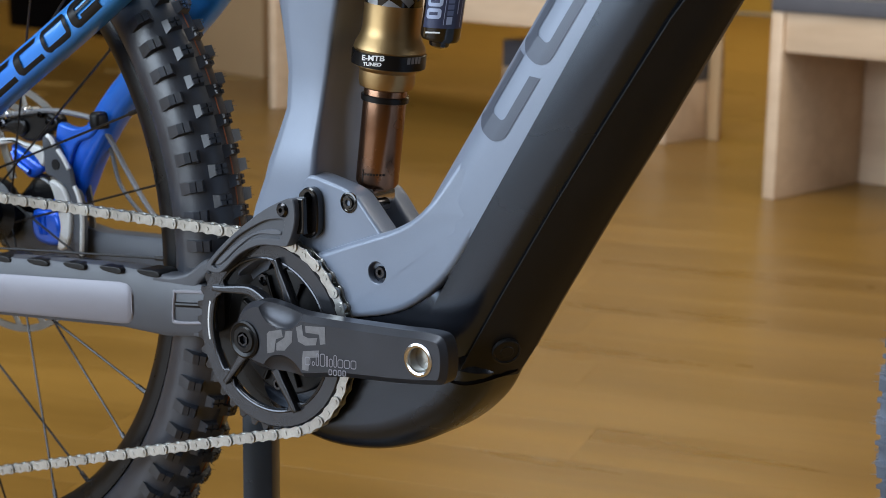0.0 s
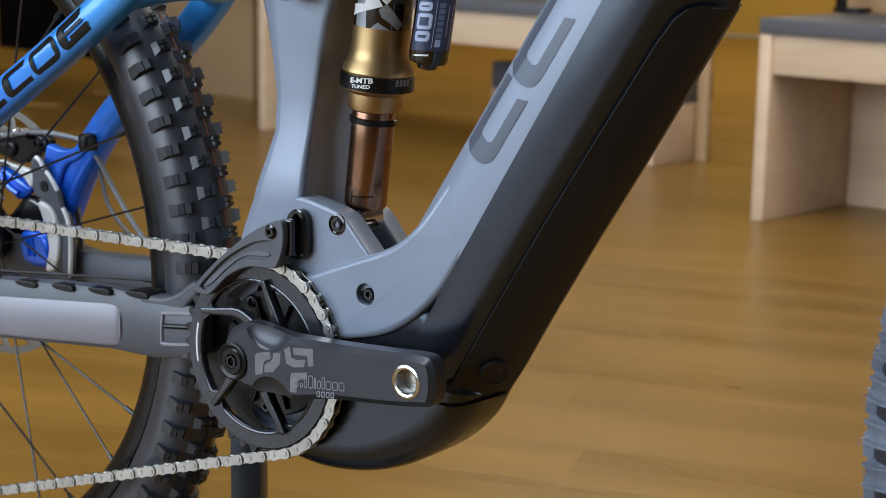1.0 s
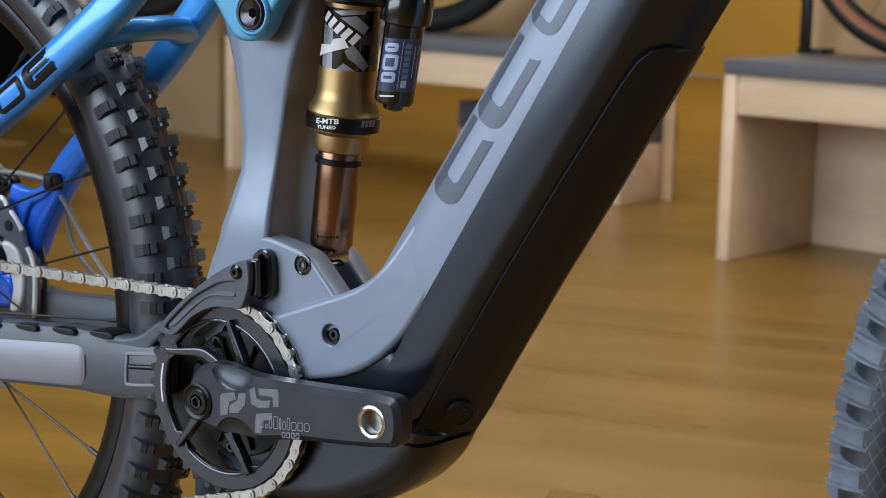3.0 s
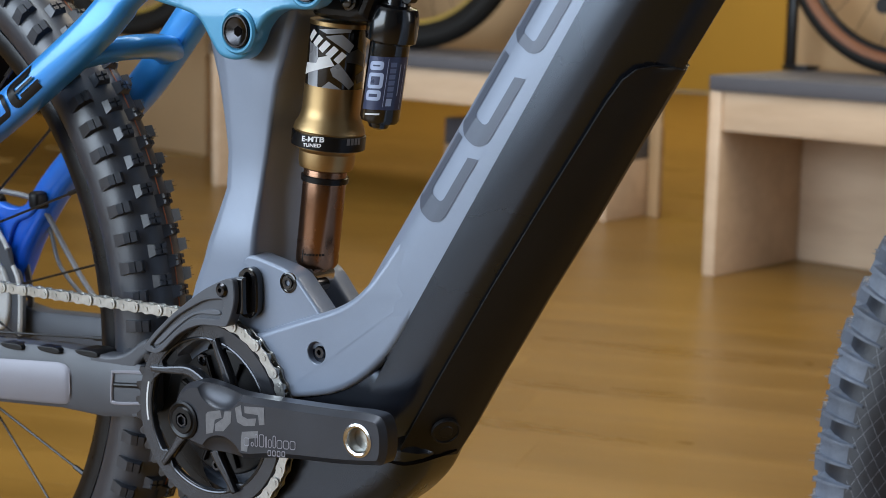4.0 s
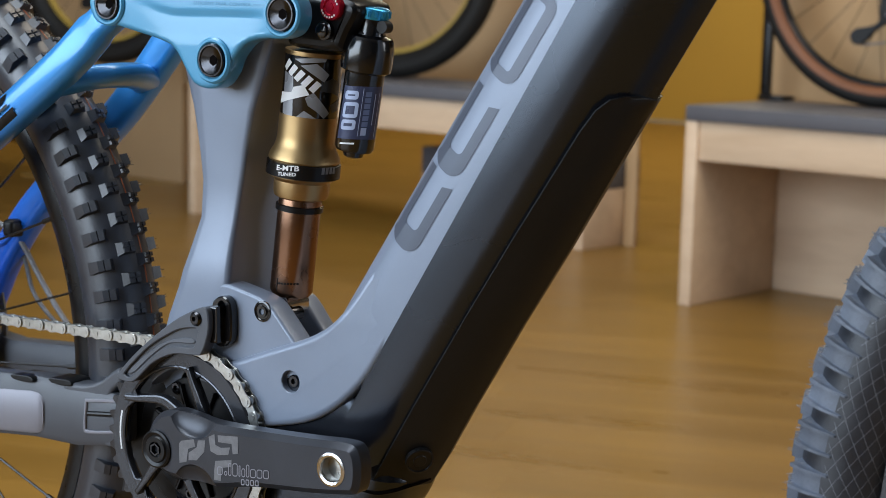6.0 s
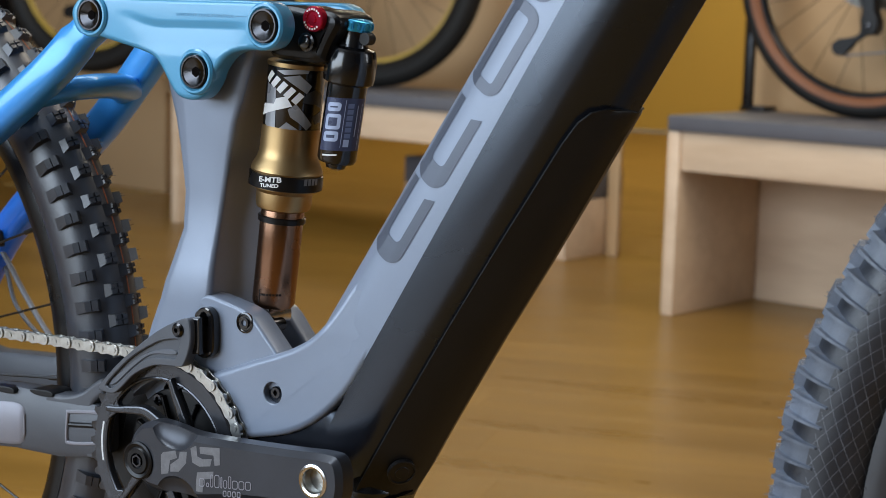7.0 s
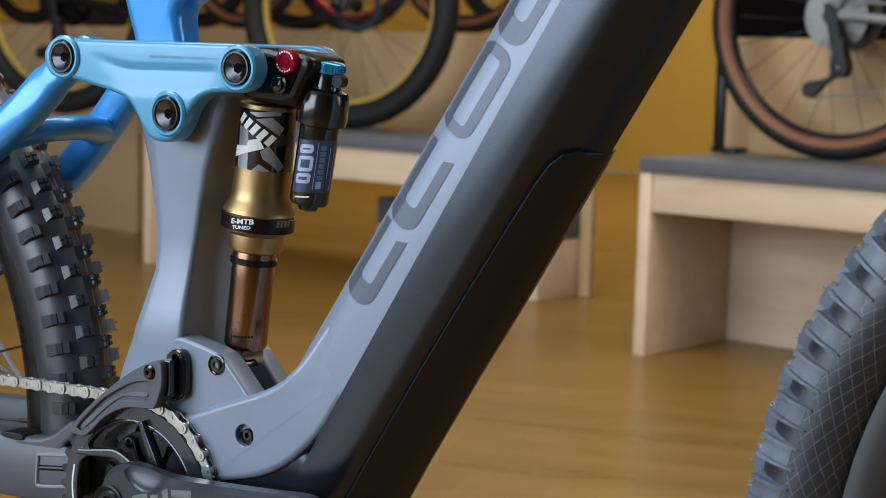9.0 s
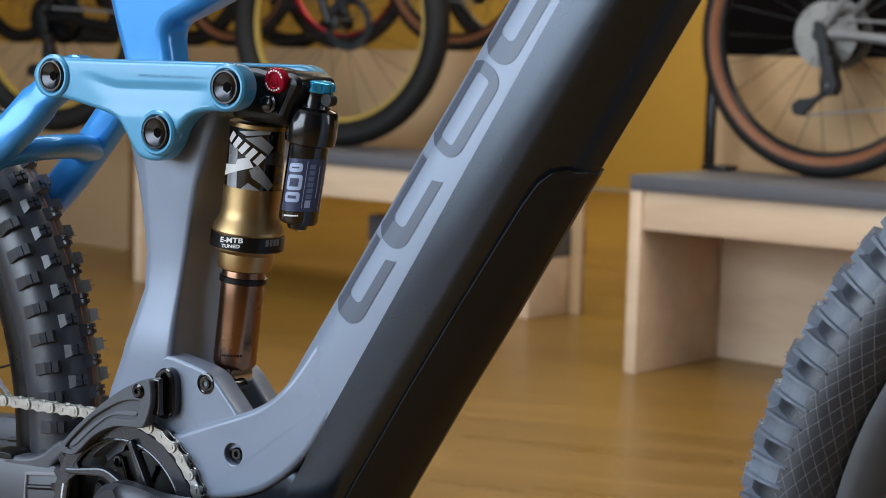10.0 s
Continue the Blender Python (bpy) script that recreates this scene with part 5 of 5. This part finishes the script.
def on_stay(a, b):
    """a: metres down the stay from its upper bend; b: across, upwards."""
    left = a
    for p, q in zip(stay_line, stay_line[1:]):
        d = (q - p).length
        if left <= d:
            break
        left -= d
    e = (q - p).normalized()
    up = Vector((0, 1, 0)).cross(e)
    up = -up if up.z < 0 else up
    k = max(-0.95, min(0.95, b / 0.0165))
    return p + e * left + up.normalized() * b + Vector((0, -0.0132 * math.sqrt(1 - k * k) - 0.0004, 0))


for k in range(4):
    a0 = 0.205 - 0.0395 * k
    o, i = bracket(-a0, -a0 + 0.035, -0.0105, 0.0105, 0.0045, 0.006) if k == 2 else hook(-a0, -a0 + 0.035, -a0 + 0.035, -0.0105, 0.0105, 0.0085, 0.0045, 0.006)
    strip([(-a, b) for a, b in o], [(-a, b) for a, b in i], on_stay, "stay_graphic", BLACK, bike, "black slot-shaped graphic")
for k in range(3):
    poly_on([(0.050 + 0.004 * k, -0.006 + 0.0055 * k), (0.074 + 0.004 * k, -0.006 + 0.0055 * k), (0.074 + 0.004 * k, -0.0035 + 0.0055 * k), (0.050 + 0.004 * k, -0.0035 + 0.0055 * k)], on_stay, "stay_slot", BLACK, bike)

# rear brake on the far side, with its hose and rotor
bm = ring_plate(RX, RZ, 0.117, 0.124, 0.0605, 0.0625, 90)
ring_plate(RX, RZ, 0.098, 0.104, 0.0605, 0.0625, 90, into=bm)
for k in range(20):
    t = 2 * math.pi * k / 20
    tube([(RX + 0.103 * math.cos(t), 0.0615, RZ + 0.103 * math.sin(t)), (RX + 0.119 * math.cos(t + 0.09), 0.0615, RZ + 0.119 * math.sin(t + 0.09))], 0.0042, 6, 0.2, into=bm)
    if k % 4 == 0:
        tube([(RX + 0.03 * math.cos(t), 0.0615, RZ + 0.03 * math.sin(t)), (RX + 0.100 * math.cos(t + 0.5), 0.0615, RZ + 0.100 * math.sin(t + 0.5))], 0.0060, 6, 0.2, into=bm)
part("brake_rotor", bm, ROTOR, bike, "steel brake rotor with cut-outs")
def plate_on(name, pts, y0, y1, mat, bevel=0.003, label="", parent=None):
    return part(name, prism(smooth2(pts, 4), y0, y1, bevel, 3), mat, parent, label)


cal = plate_on("brake_caliper", [(-0.470, 0.379), (-0.430, 0.386), (-0.401, 0.4095), (-0.377, 0.405), (-0.366, 0.384), (-0.364, 0.352), (-0.369, 0.340), (-0.456, 0.330)], 0.058, 0.080, GLOSSBLACK, 0.005, "black, white and blue brake caliper", bike)
plate_on("caliper_mech", [(-0.465, 0.455), (-0.4253, 0.4653), (-0.4005, 0.4711), (-0.3762, 0.4745), (-0.3620, 0.4694), (-0.3600, 0.4590), (-0.3748, 0.4522), (-0.3886, 0.4437), (-0.4076, 0.4418), (-0.4264, 0.4472), (-0.465, 0.448)], 0.052, 0.066, BLACK, 0.004, "", cal)
plate_on("mech_cover", [(-0.4380, 0.4520), (-0.4250, 0.4600), (-0.4060, 0.4630), (-0.4000, 0.4560), (-0.4080, 0.4470), (-0.4260, 0.4490)], 0.048, 0.054, BLACK, 0.003, "", cal)
for x, z, r, m in ((-0.4290, 0.4655, 0.0042, SILVER), (-0.4190, 0.4668, 0.0035, CHAIN), (-0.4020, 0.4720, 0.0040, SILVER), (-0.3900, 0.4735, 0.0030, CHAIN), (-0.3800, 0.4700, 0.0034, GUNMETAL), (-0.3690, 0.4640, 0.0036, GUNMETAL), (-0.4350, 0.4560, 0.0050, GUNMETAL)):
    part("caliper_bolt", lathe([(r, -0.004), (r, 0.003), (r * 0.6, 0.004), (r * 0.5, 0.002)], (x, 0.051, z), (0, -1, 0), 14), m, cal)
plate_on("cage_arm", [(-0.465, 0.438), (-0.4300, 0.4430), (-0.4180, 0.4440), (-0.4031, 0.4415), (-0.3817, 0.4400), (-0.3730, 0.4330), (-0.3765, 0.4215), (-0.3902, 0.4317), (-0.4060, 0.4372), (-0.4223, 0.4390), (-0.465, 0.430)], 0.046, 0.052, CAGE, 0.0025, "satin white cage arm", cal)
band_ob = plate_on("cage_band", [(-0.3735, 0.4478), (-0.3640, 0.4530), (-0.3528, 0.4429), (-0.3456, 0.4313), (-0.3366, 0.4236), (-0.3325, 0.4081), (-0.3238, 0.4021), (-0.3190, 0.3816), (-0.3211, 0.3440), (-0.3341, 0.3440), (-0.3339, 0.3796), (-0.3418, 0.4035), (-0.3570, 0.4123), (-0.3700, 0.4162), (-0.3718, 0.4321)], 0.044, 0.050, GUARD, 0.002, "dark grey cage band", cal)
# highlights along the band, laid on as three white tubes
for pts in ([(-0.3630, 0.042, 0.4526), (-0.3575, 0.042, 0.4495), (-0.3530, 0.042, 0.4431)], [(-0.3490, 0.042, 0.4405), (-0.3410, 0.042, 0.4330), (-0.3345, 0.042, 0.4241)], [(-0.3276, 0.042, 0.4089), (-0.3214, 0.042, 0.3974), (-0.3185, 0.042, 0.3784), (-0.3205, 0.042, 0.3450)]):
    part("band_edge", tube(spline(pts, 5), 0.0021, 8), CAGE, band_ob)
part("band_hole", prism(disc_outline(-0.3545, 0.4260, 0.0052, 18), 0.0432, 0.0445), PLASTIC, band_ob)
plate_on("cage_arm", [(-0.3613, 0.4103), (-0.3495, 0.4099), (-0.3395, 0.4022), (-0.3337, 0.3888), (-0.3334, 0.3693), (-0.3400, 0.3500), (-0.3527, 0.3470), (-0.3478, 0.3674), (-0.3498, 0.3796), (-0.3555, 0.3968)], 0.040, 0.046, CAGE, 0.0025, "satin white cage arm", cal)
plate_on("caliper_cap", [(-0.4345, 0.4350), (-0.4243, 0.4345), (-0.4100, 0.4290), (-0.3880, 0.4182), (-0.4067, 0.4054), (-0.4201, 0.4112), (-0.4306, 0.4192)], 0.056, 0.066, BLUE, 0.005, "", cal)
part("cap_ridge", tube(spline([(-0.4285, 0.055, 0.4300), (-0.4215, 0.055, 0.4195), (-0.4050, 0.055, 0.4120)], 5), 0.0030, 8), BLUE, cal)
plate_on("caliper_cap", [(-0.3985, 0.3765), (-0.3643, 0.3770), (-0.3616, 0.3480), (-0.3961, 0.3480)], 0.050, 0.062, BLUE, 0.005, "", cal)
for x in (-0.389, -0.382):
    part("cap_ridge", tube([(x, 0.050, 0.373), (x + 0.003, 0.050, 0.355)], 0.0022, 8), BLUE, cal)
plate_on("caliper_bracket", [(-0.3620, 0.4380), (-0.3580, 0.4630), (-0.3432, 0.4620), (-0.3278, 0.4625), (-0.3097, 0.4690), (-0.3040, 0.4640), (-0.3150, 0.4540), (-0.3300, 0.4480), (-0.3380, 0.4380), (-0.3440, 0.4240), (-0.3540, 0.4240)], 0.050, 0.060, BLUE, 0.0025, "", cal)
part("brake_hose", tube(spline([(-0.455, 0.050, 0.462), (-0.425, 0.050, 0.4655), (-0.380, 0.050, 0.4735), (-0.340, 0.052, 0.4745), (-0.305, 0.056, 0.466), (-0.275, 0.060, 0.425), (-0.242, 0.057, 0.393), (-0.20, 0.055, 0.365)], 7), 0.0026, 10), CABLE, bike, "grey brake hose")
part("brake_hose", tube(spline([(-0.318, 0.066, 0.466), (-0.303, 0.066, 0.440), (-0.290, 0.064, 0.412), (-0.262, 0.060, 0.392), (-0.240, 0.057, 0.385)], 7), 0.0020, 8), GUARD, bike)
part("hose_clip", box((-0.298, 0.050, 0.472), (0.013, 0.020, 0.016), 0.004, 3), PLASTIC, bike)

# sidewall ribs of the front tyre, laid crosswise
bm = bmesh.new()
RT, rt = 0.336, 0.0300


def on_wall(a, phi, lift):
    rad = Vector((math.cos(a), 0, math.sin(a)))
    out = rad * math.cos(phi) + Vector((0, 1, 0)) * math.sin(phi)
    return Vector((FX, 0, FZ)) + rad * RT + out * (rt + lift)


for way in (-1, 1):
    for k in range(150):
        a0 = 2 * math.pi * k / 150
        if not 125 < math.degrees(a0) < 225:
            continue
        left, right = [], []
        for j in range(10):
            phi = radians(-80 - 8.0 * j)
            a = a0 + way * (j - 3.5) * 0.021
            left.append((a - 0.0005, phi))
            right.append((a + 0.0005, phi))
        for j in range(9):
            quad = [left[j], right[j], right[j + 1], left[j + 1]]
            bm.faces.new([bm.verts.new(on_wall(a, p, 0.0005)) for a, p in quad])
part("sidewall_rib", bm, RIB, front, "crosswise ribs on the sidewall")

# moulding nibs at the rims of the tread blocks
for wx, wz, count, rim, phis, lo, hi, mat in ((FX, FZ, 82, front, ((-20, 0.42, 1), (-52, 0.0, -1)), 130, 215, RIB), (RX, RZ, 92, rear, ((62, 0.5, 1), (12, 0.02, 1)), -55, 62, KNOB)):
    bm = bmesh.new()
    for phi, off, way in phis:
        for i in range(count):
            a = 2 * math.pi * (i + off) / count
            deg = math.degrees(a)
            deg = deg - 360 if deg > 180 and lo < 0 else deg
            if not lo < deg < hi:
                continue
            for k in range(3):
                m = on_tyre(wx, wz, 0.336, 0.030, a, radians(phi))
                x, y = random.uniform(-0.005, 0.005), way * 0.0055
                p = m @ Vector((x, y, 0.0048))
                q = m @ Vector((x + random.uniform(-0.001, 0.001), y + way * random.uniform(0.0, 0.002), random.uniform(0.0075, 0.0090)))
                tube([p, q], [0.00030, 0.00016], 4, into=bm)
    tagged(part("rubber_nib", bm, mat, rim), kind="stuff")

# ---- floor planks of the seen stretch ----
PW, PL = 0.145, 1.25
turn = Matrix.Rotation(radians(17), 4, "Z")
plank0 = None
for r in range(36):
    for c in range(7):
        x = -4.2 + c * PL + (r * 0.47 % 1.0) * PL
        y = 0.2 + r * PW
        if abs(x - 0.45 + 0.06 * y) > 2.9:
            continue
        m = turn @ Matrix.Translation((x, y, -0.006))
        if plank0 is None:
            plank0 = part("plank", box((0, 0, 0), (PL - 0.0002, PW - 0.0002, 0.012), 0.0003, 1), FLOORMAT, floor)
            plank0.matrix_basis = m
        else:
            share(plank0, m, floor)


# ---- partitions behind the benches ----
def partition(m, length, label, back0, back1, full):
    p = empty("partition", label, "partition", m, "display partitions")
    part("lower_board", box((full / 2, 0, 0.37), (full, 0.03, 0.74), 0.003), CARTON, p, "beige lower board")
    if full < length:
        part("lower_board", box(((full + length) / 2 + 0.001, 0, 0.55), (length - full - 0.002, 0.03, 0.38), 0.003), CARTON, p, "beige board over an open gap")
        part("board_post", box((length - 0.02, 0.022, 0.22), (0.04, 0.012, 0.44), 0.002), CARTON, p)
    # black sheet added for the darkness of the opening beside the boards
    if back0 < -1:
        part("end_board", box((-0.46, 0, 0.407), (0.90, 0.03, 0.666), 0.003), VOID, p, "black sheet in place of a dark opening")
    part("shelf_board", box((max(back0, 0) + (back1 - max(back0, 0)) / 2, 0.31, 0.7245), (back1 - max(back0, 0), 0.585, 0.03), 0.003), CARTON, p)
    if full < length:
        for x in (0.05, 0.78):
            part("rear_post", box((x, 0.58, 0.354), (0.04, 0.04, 0.708), 0.003), CARTON, p)
    else:
        part("upper_board", box(((back0 + back1) / 2, 0.622, 1.315), (back1 - back0, 0.03, 1.21), 0.003), VOID, p, "black board behind the shelf")
    return p


partition(pose(-0.805, 2.967, 0, 0, 0, -8.9), 2.6, "beige and black display partition behind the bench", -0.37, 2.6, 2.6)
partition(pose(-4.130, 3.655, 0, 0, 0, -8.9), 2.85, "beige display partition with an open foot and a dark end sheet", -1.57, 2.57, 0.85)
podium = empty("podium", "low birch podium with a dark grey top on the floor", "podium", pose(-2.0, 3.16, 0, 0, 0, -8.9))
part("podium_box", box((0.31, 0.13, 0.082), (0.62, 0.26, 0.164), 0.003), BIRCH, podium)
part("podium_top", box((0.31, 0.13, 0.205), (0.62, 0.26, 0.080), 0.003), SLATE, podium)


# ---- bicycles on the benches ----
def shown_bike(m, label, frame_mat, side_mat, rim_mat, R=0.345, w=0.023, cog_mat=ROTOR):
    """A plain display bicycle: rear axle above the origin, front towards x."""
    b = empty("display_bike", label, "bicycle", m, "bicycles on the benches")
    for name, x in (("rear_wheel", 0.0), ("front_wheel", 1.06)):
        tyre = part(name, torus((x, 0, R), R - w, w, 72, 14), TYREB, b)
        part("sidewall", torus((x, 0, R), R - w * 1.35, w * 0.82, 72, 12, 1.24), side_mat, tyre)
        part("rim", torus((x, 0, R), R - 2.25 * w, 0.009, 72, 10, 1.3), rim_mat, tyre)
        part("hub", lathe([(0.014, -0.05), (0.024, -0.045), (0.016, -0.03), (0.016, 0.03), (0.024, 0.045), (0.014, 0.05)], (x, 0, R), (0, 1, 0), 18), BLACK, tyre)
        for i in range(24):
            a = 2 * math.pi * i / 24
            c = a + (0.5 if i % 4 < 2 else -0.5)
            part("spoke", tube([(x + 0.022 * math.cos(c), 0.04 * (1 if i % 2 else -1), R + 0.022 * math.sin(c)), (x + (R - 0.055) * math.cos(a), 0, R + (R - 0.055) * math.sin(a))], 0.0010, 5), PLASTIC, tyre)
        part("disc", ring_plate(x, R, 0.058, 0.080, 0.052, 0.054, 40), cog_mat, tyre)
    bbx, bbz = 0.425, R - 0.06
    for y in (-0.055, 0.055):
        part("chain_stay", tube(spline([(0, y, R), (0.15, y * 0.9, R - 0.01), (bbx, y * 0.5, bbz)], 5), 0.011, 10), frame_mat, b)
        part("seat_stay", tube([(0, y, R), (0.10, y, R + 0.14), (0.27, y * 0.35, R + 0.40)], 0.009, 10), frame_mat, b)
    part("seat_tube", tube([(bbx, 0, bbz), (0.27, 0, R + 0.42), (0.22, 0, R + 0.60)], [0.020, 0.018, 0.015], 14), frame_mat, b)
    part("down_tube", tube([(bbx, 0, bbz), (0.93, 0, R + 0.34)], 0.027, 16), frame_mat, b)
    part("top_tube", tube([(0.27, 0, R + 0.40), (0.90, 0, R + 0.46)], 0.019, 14), frame_mat, b)
    part("head_tube", tube([(0.935, 0, R + 0.30), (0.895, 0, R + 0.50)], 0.024, 14), frame_mat, b)
    for y in (-0.055, 0.055):
        part("fork_leg", tube(spline([(1.06, y, R), (0.99, y, R + 0.18), (0.945, y * 0.6, R + 0.32)], 5), 0.014, 10), frame_mat, b)
    cassette = part("cassette", lathe([(0.018, -0.056), (0.018, -0.015)], (0, 0, R), (0, 1, 0), 20), BLACK, b, "silver cassette")
    for k in range(8):
        outer = 0.030 + 0.0066 * k
        bm = ring_plate(0.0, R, outer - 0.010, outer, -0.052 + 0.0042 * k, -0.050 + 0.0042 * k, 32)
        teeth = 14 + 4 * k
        for i in range(teeth):
            q = 2 * math.pi * i / teeth
            box((outer * math.cos(q), -0.051 + 0.0042 * k, R + outer * math.sin(q)), (0.0042, 0.0018, 0.0042), into=bm)
        part("cog", bm, cog_mat, cassette)
    mech = part("derailleur", prism(smooth2([(0.012, R - 0.046), (0.044, R - 0.052), (0.050, R - 0.085), (0.060, R - 0.108), (0.052, R - 0.136), (0.022, R - 0.132), (0.018, R - 0.105), (0.020, R - 0.08)], 3), -0.080, -0.045, 0.004), PLASTIC, b, "black derailleur")
    part("hanger", prism(smooth2([(-0.008, R + 0.026), (0.016, R + 0.020), (0.036, R - 0.046), (0.014, R - 0.056), (0.002, R - 0.02)], 3), -0.074, -0.060, 0.003), PLASTIC, mech)
    part("knuckle_bolt", lathe([(0.0075, 0.0), (0.0075, 0.004), (0.004, 0.0055), (0.004, 0.003), (0.001, 0.003)], (0.038, -0.080, R - 0.118), (0, -1, 0), 16), GUNMETAL, mech)
    for y in (-0.0635, -0.0465):
        part("cage_plate", prism(smooth2([(0.046, R - 0.108), (0.044, R - 0.126), (0.004, R - 0.150), (-0.030, R - 0.184), (-0.052, R - 0.178), (-0.054, R - 0.158), (-0.036, R - 0.148), (0.002, R - 0.139), (0.028, R - 0.118)], 3), y - 0.001, y + 0.001, 0.0004), PLASTIC, mech)
    for px, pz in ((0.036, R - 0.116), (-0.036, R - 0.165)):
        part("pulley", lathe([(0.006, -0.004), (0.015, -0.002), (0.019, -0.002), (0.019, 0.002), (0.015, 0.002), (0.006, 0.004)], (px, -0.055, pz), (0, 1, 0), 20), PLASTIC, mech)
    part("chain_ring", ring_plate(bbx, bbz, 0.062, 0.078, -0.050, -0.046, 40), BLACK, b)
    part("crank_arm", tube([(bbx, -0.06, bbz), (bbx + 0.15, -0.07, bbz - 0.07)], 0.011, 8), BLACK, b)
    part("chain", tube([(0, -0.048, R + 0.035), (bbx, -0.048, bbz + 0.075)], 0.004, 6), CABLE, b)
    part("chain", tube([(-0.035, -0.05, R - 0.185), (bbx, -0.048, bbz - 0.075)], 0.0028, 6), CABLE, b)
    return b


shown_bike(pose(-0.452, 2.755, 0.4605, 0, 0, -6.0), "grey bicycle with tan sidewalls standing on a bench", CABLE, TAN, BLACK, 0.328, 0.023)
shown_bike(pose(-3.079, 2.928, 0.4505, 0, 0, 5.0), "dark bicycle with black tyres and yellow rims on a bench", BLACK, TYREB, YRIM, 0.36, 0.034, BLACK)
rack = empty("bicycle_stand", "black steel upright holding a bicycle on the bench", "stand", pose(-0.775, 2.85, 0.46, 0, 0, -8.9))
part("upright", box((0, 0, 0.11), (0.022, 0.022, 0.22), 0.003), BLACK, rack)
part("foot", box((0.03, 0, 0.006), (0.07, 0.06, 0.012), 0.003), BLACK, rack)
shown_bike(pose(-1.985, 3.62, 0.7405, 0, 0, 171.1), "dark red bicycle with tan sidewalls on the shelf", RED, TAN, BLACK, 0.34)
shown_bike(pose(-3.30, 3.84, 0.7405, 0, 0, 171.1), "blue bicycle with black tyres on the shelf", BLUE, TYREB, BLACK, 0.34)
shown_bike(pose(-3.66, 4.03, 0.7405, 0, 0, -8.9), "black bicycle with red rims behind the blue one on the shelf", BLACK, TYREB, RED, 0.34, cog_mat=BLACK)
shown_bike(pose(-2.98, 4.05, 0.7405, 0, 0, -8.9), "black bicycle with black rims at the back of the shelf", BLACK, TYREB, BLACK, 0.34, cog_mat=BLACK)
shown_bike(pose(-4.10, 4.12, 0.7405, 0, 0, 171.1), "dark blue bicycle with black tyres at the back of the shelf", NAVY, TYREB, BLACK, 0.34, cog_mat=BLACK)
shown_bike(pose(-4.75, 3.98, 0.7405, 0, 0, -8.9), "yellow-green bicycle with black tyres on the shelf", LIME, TYREB, BLACK, 0.34)
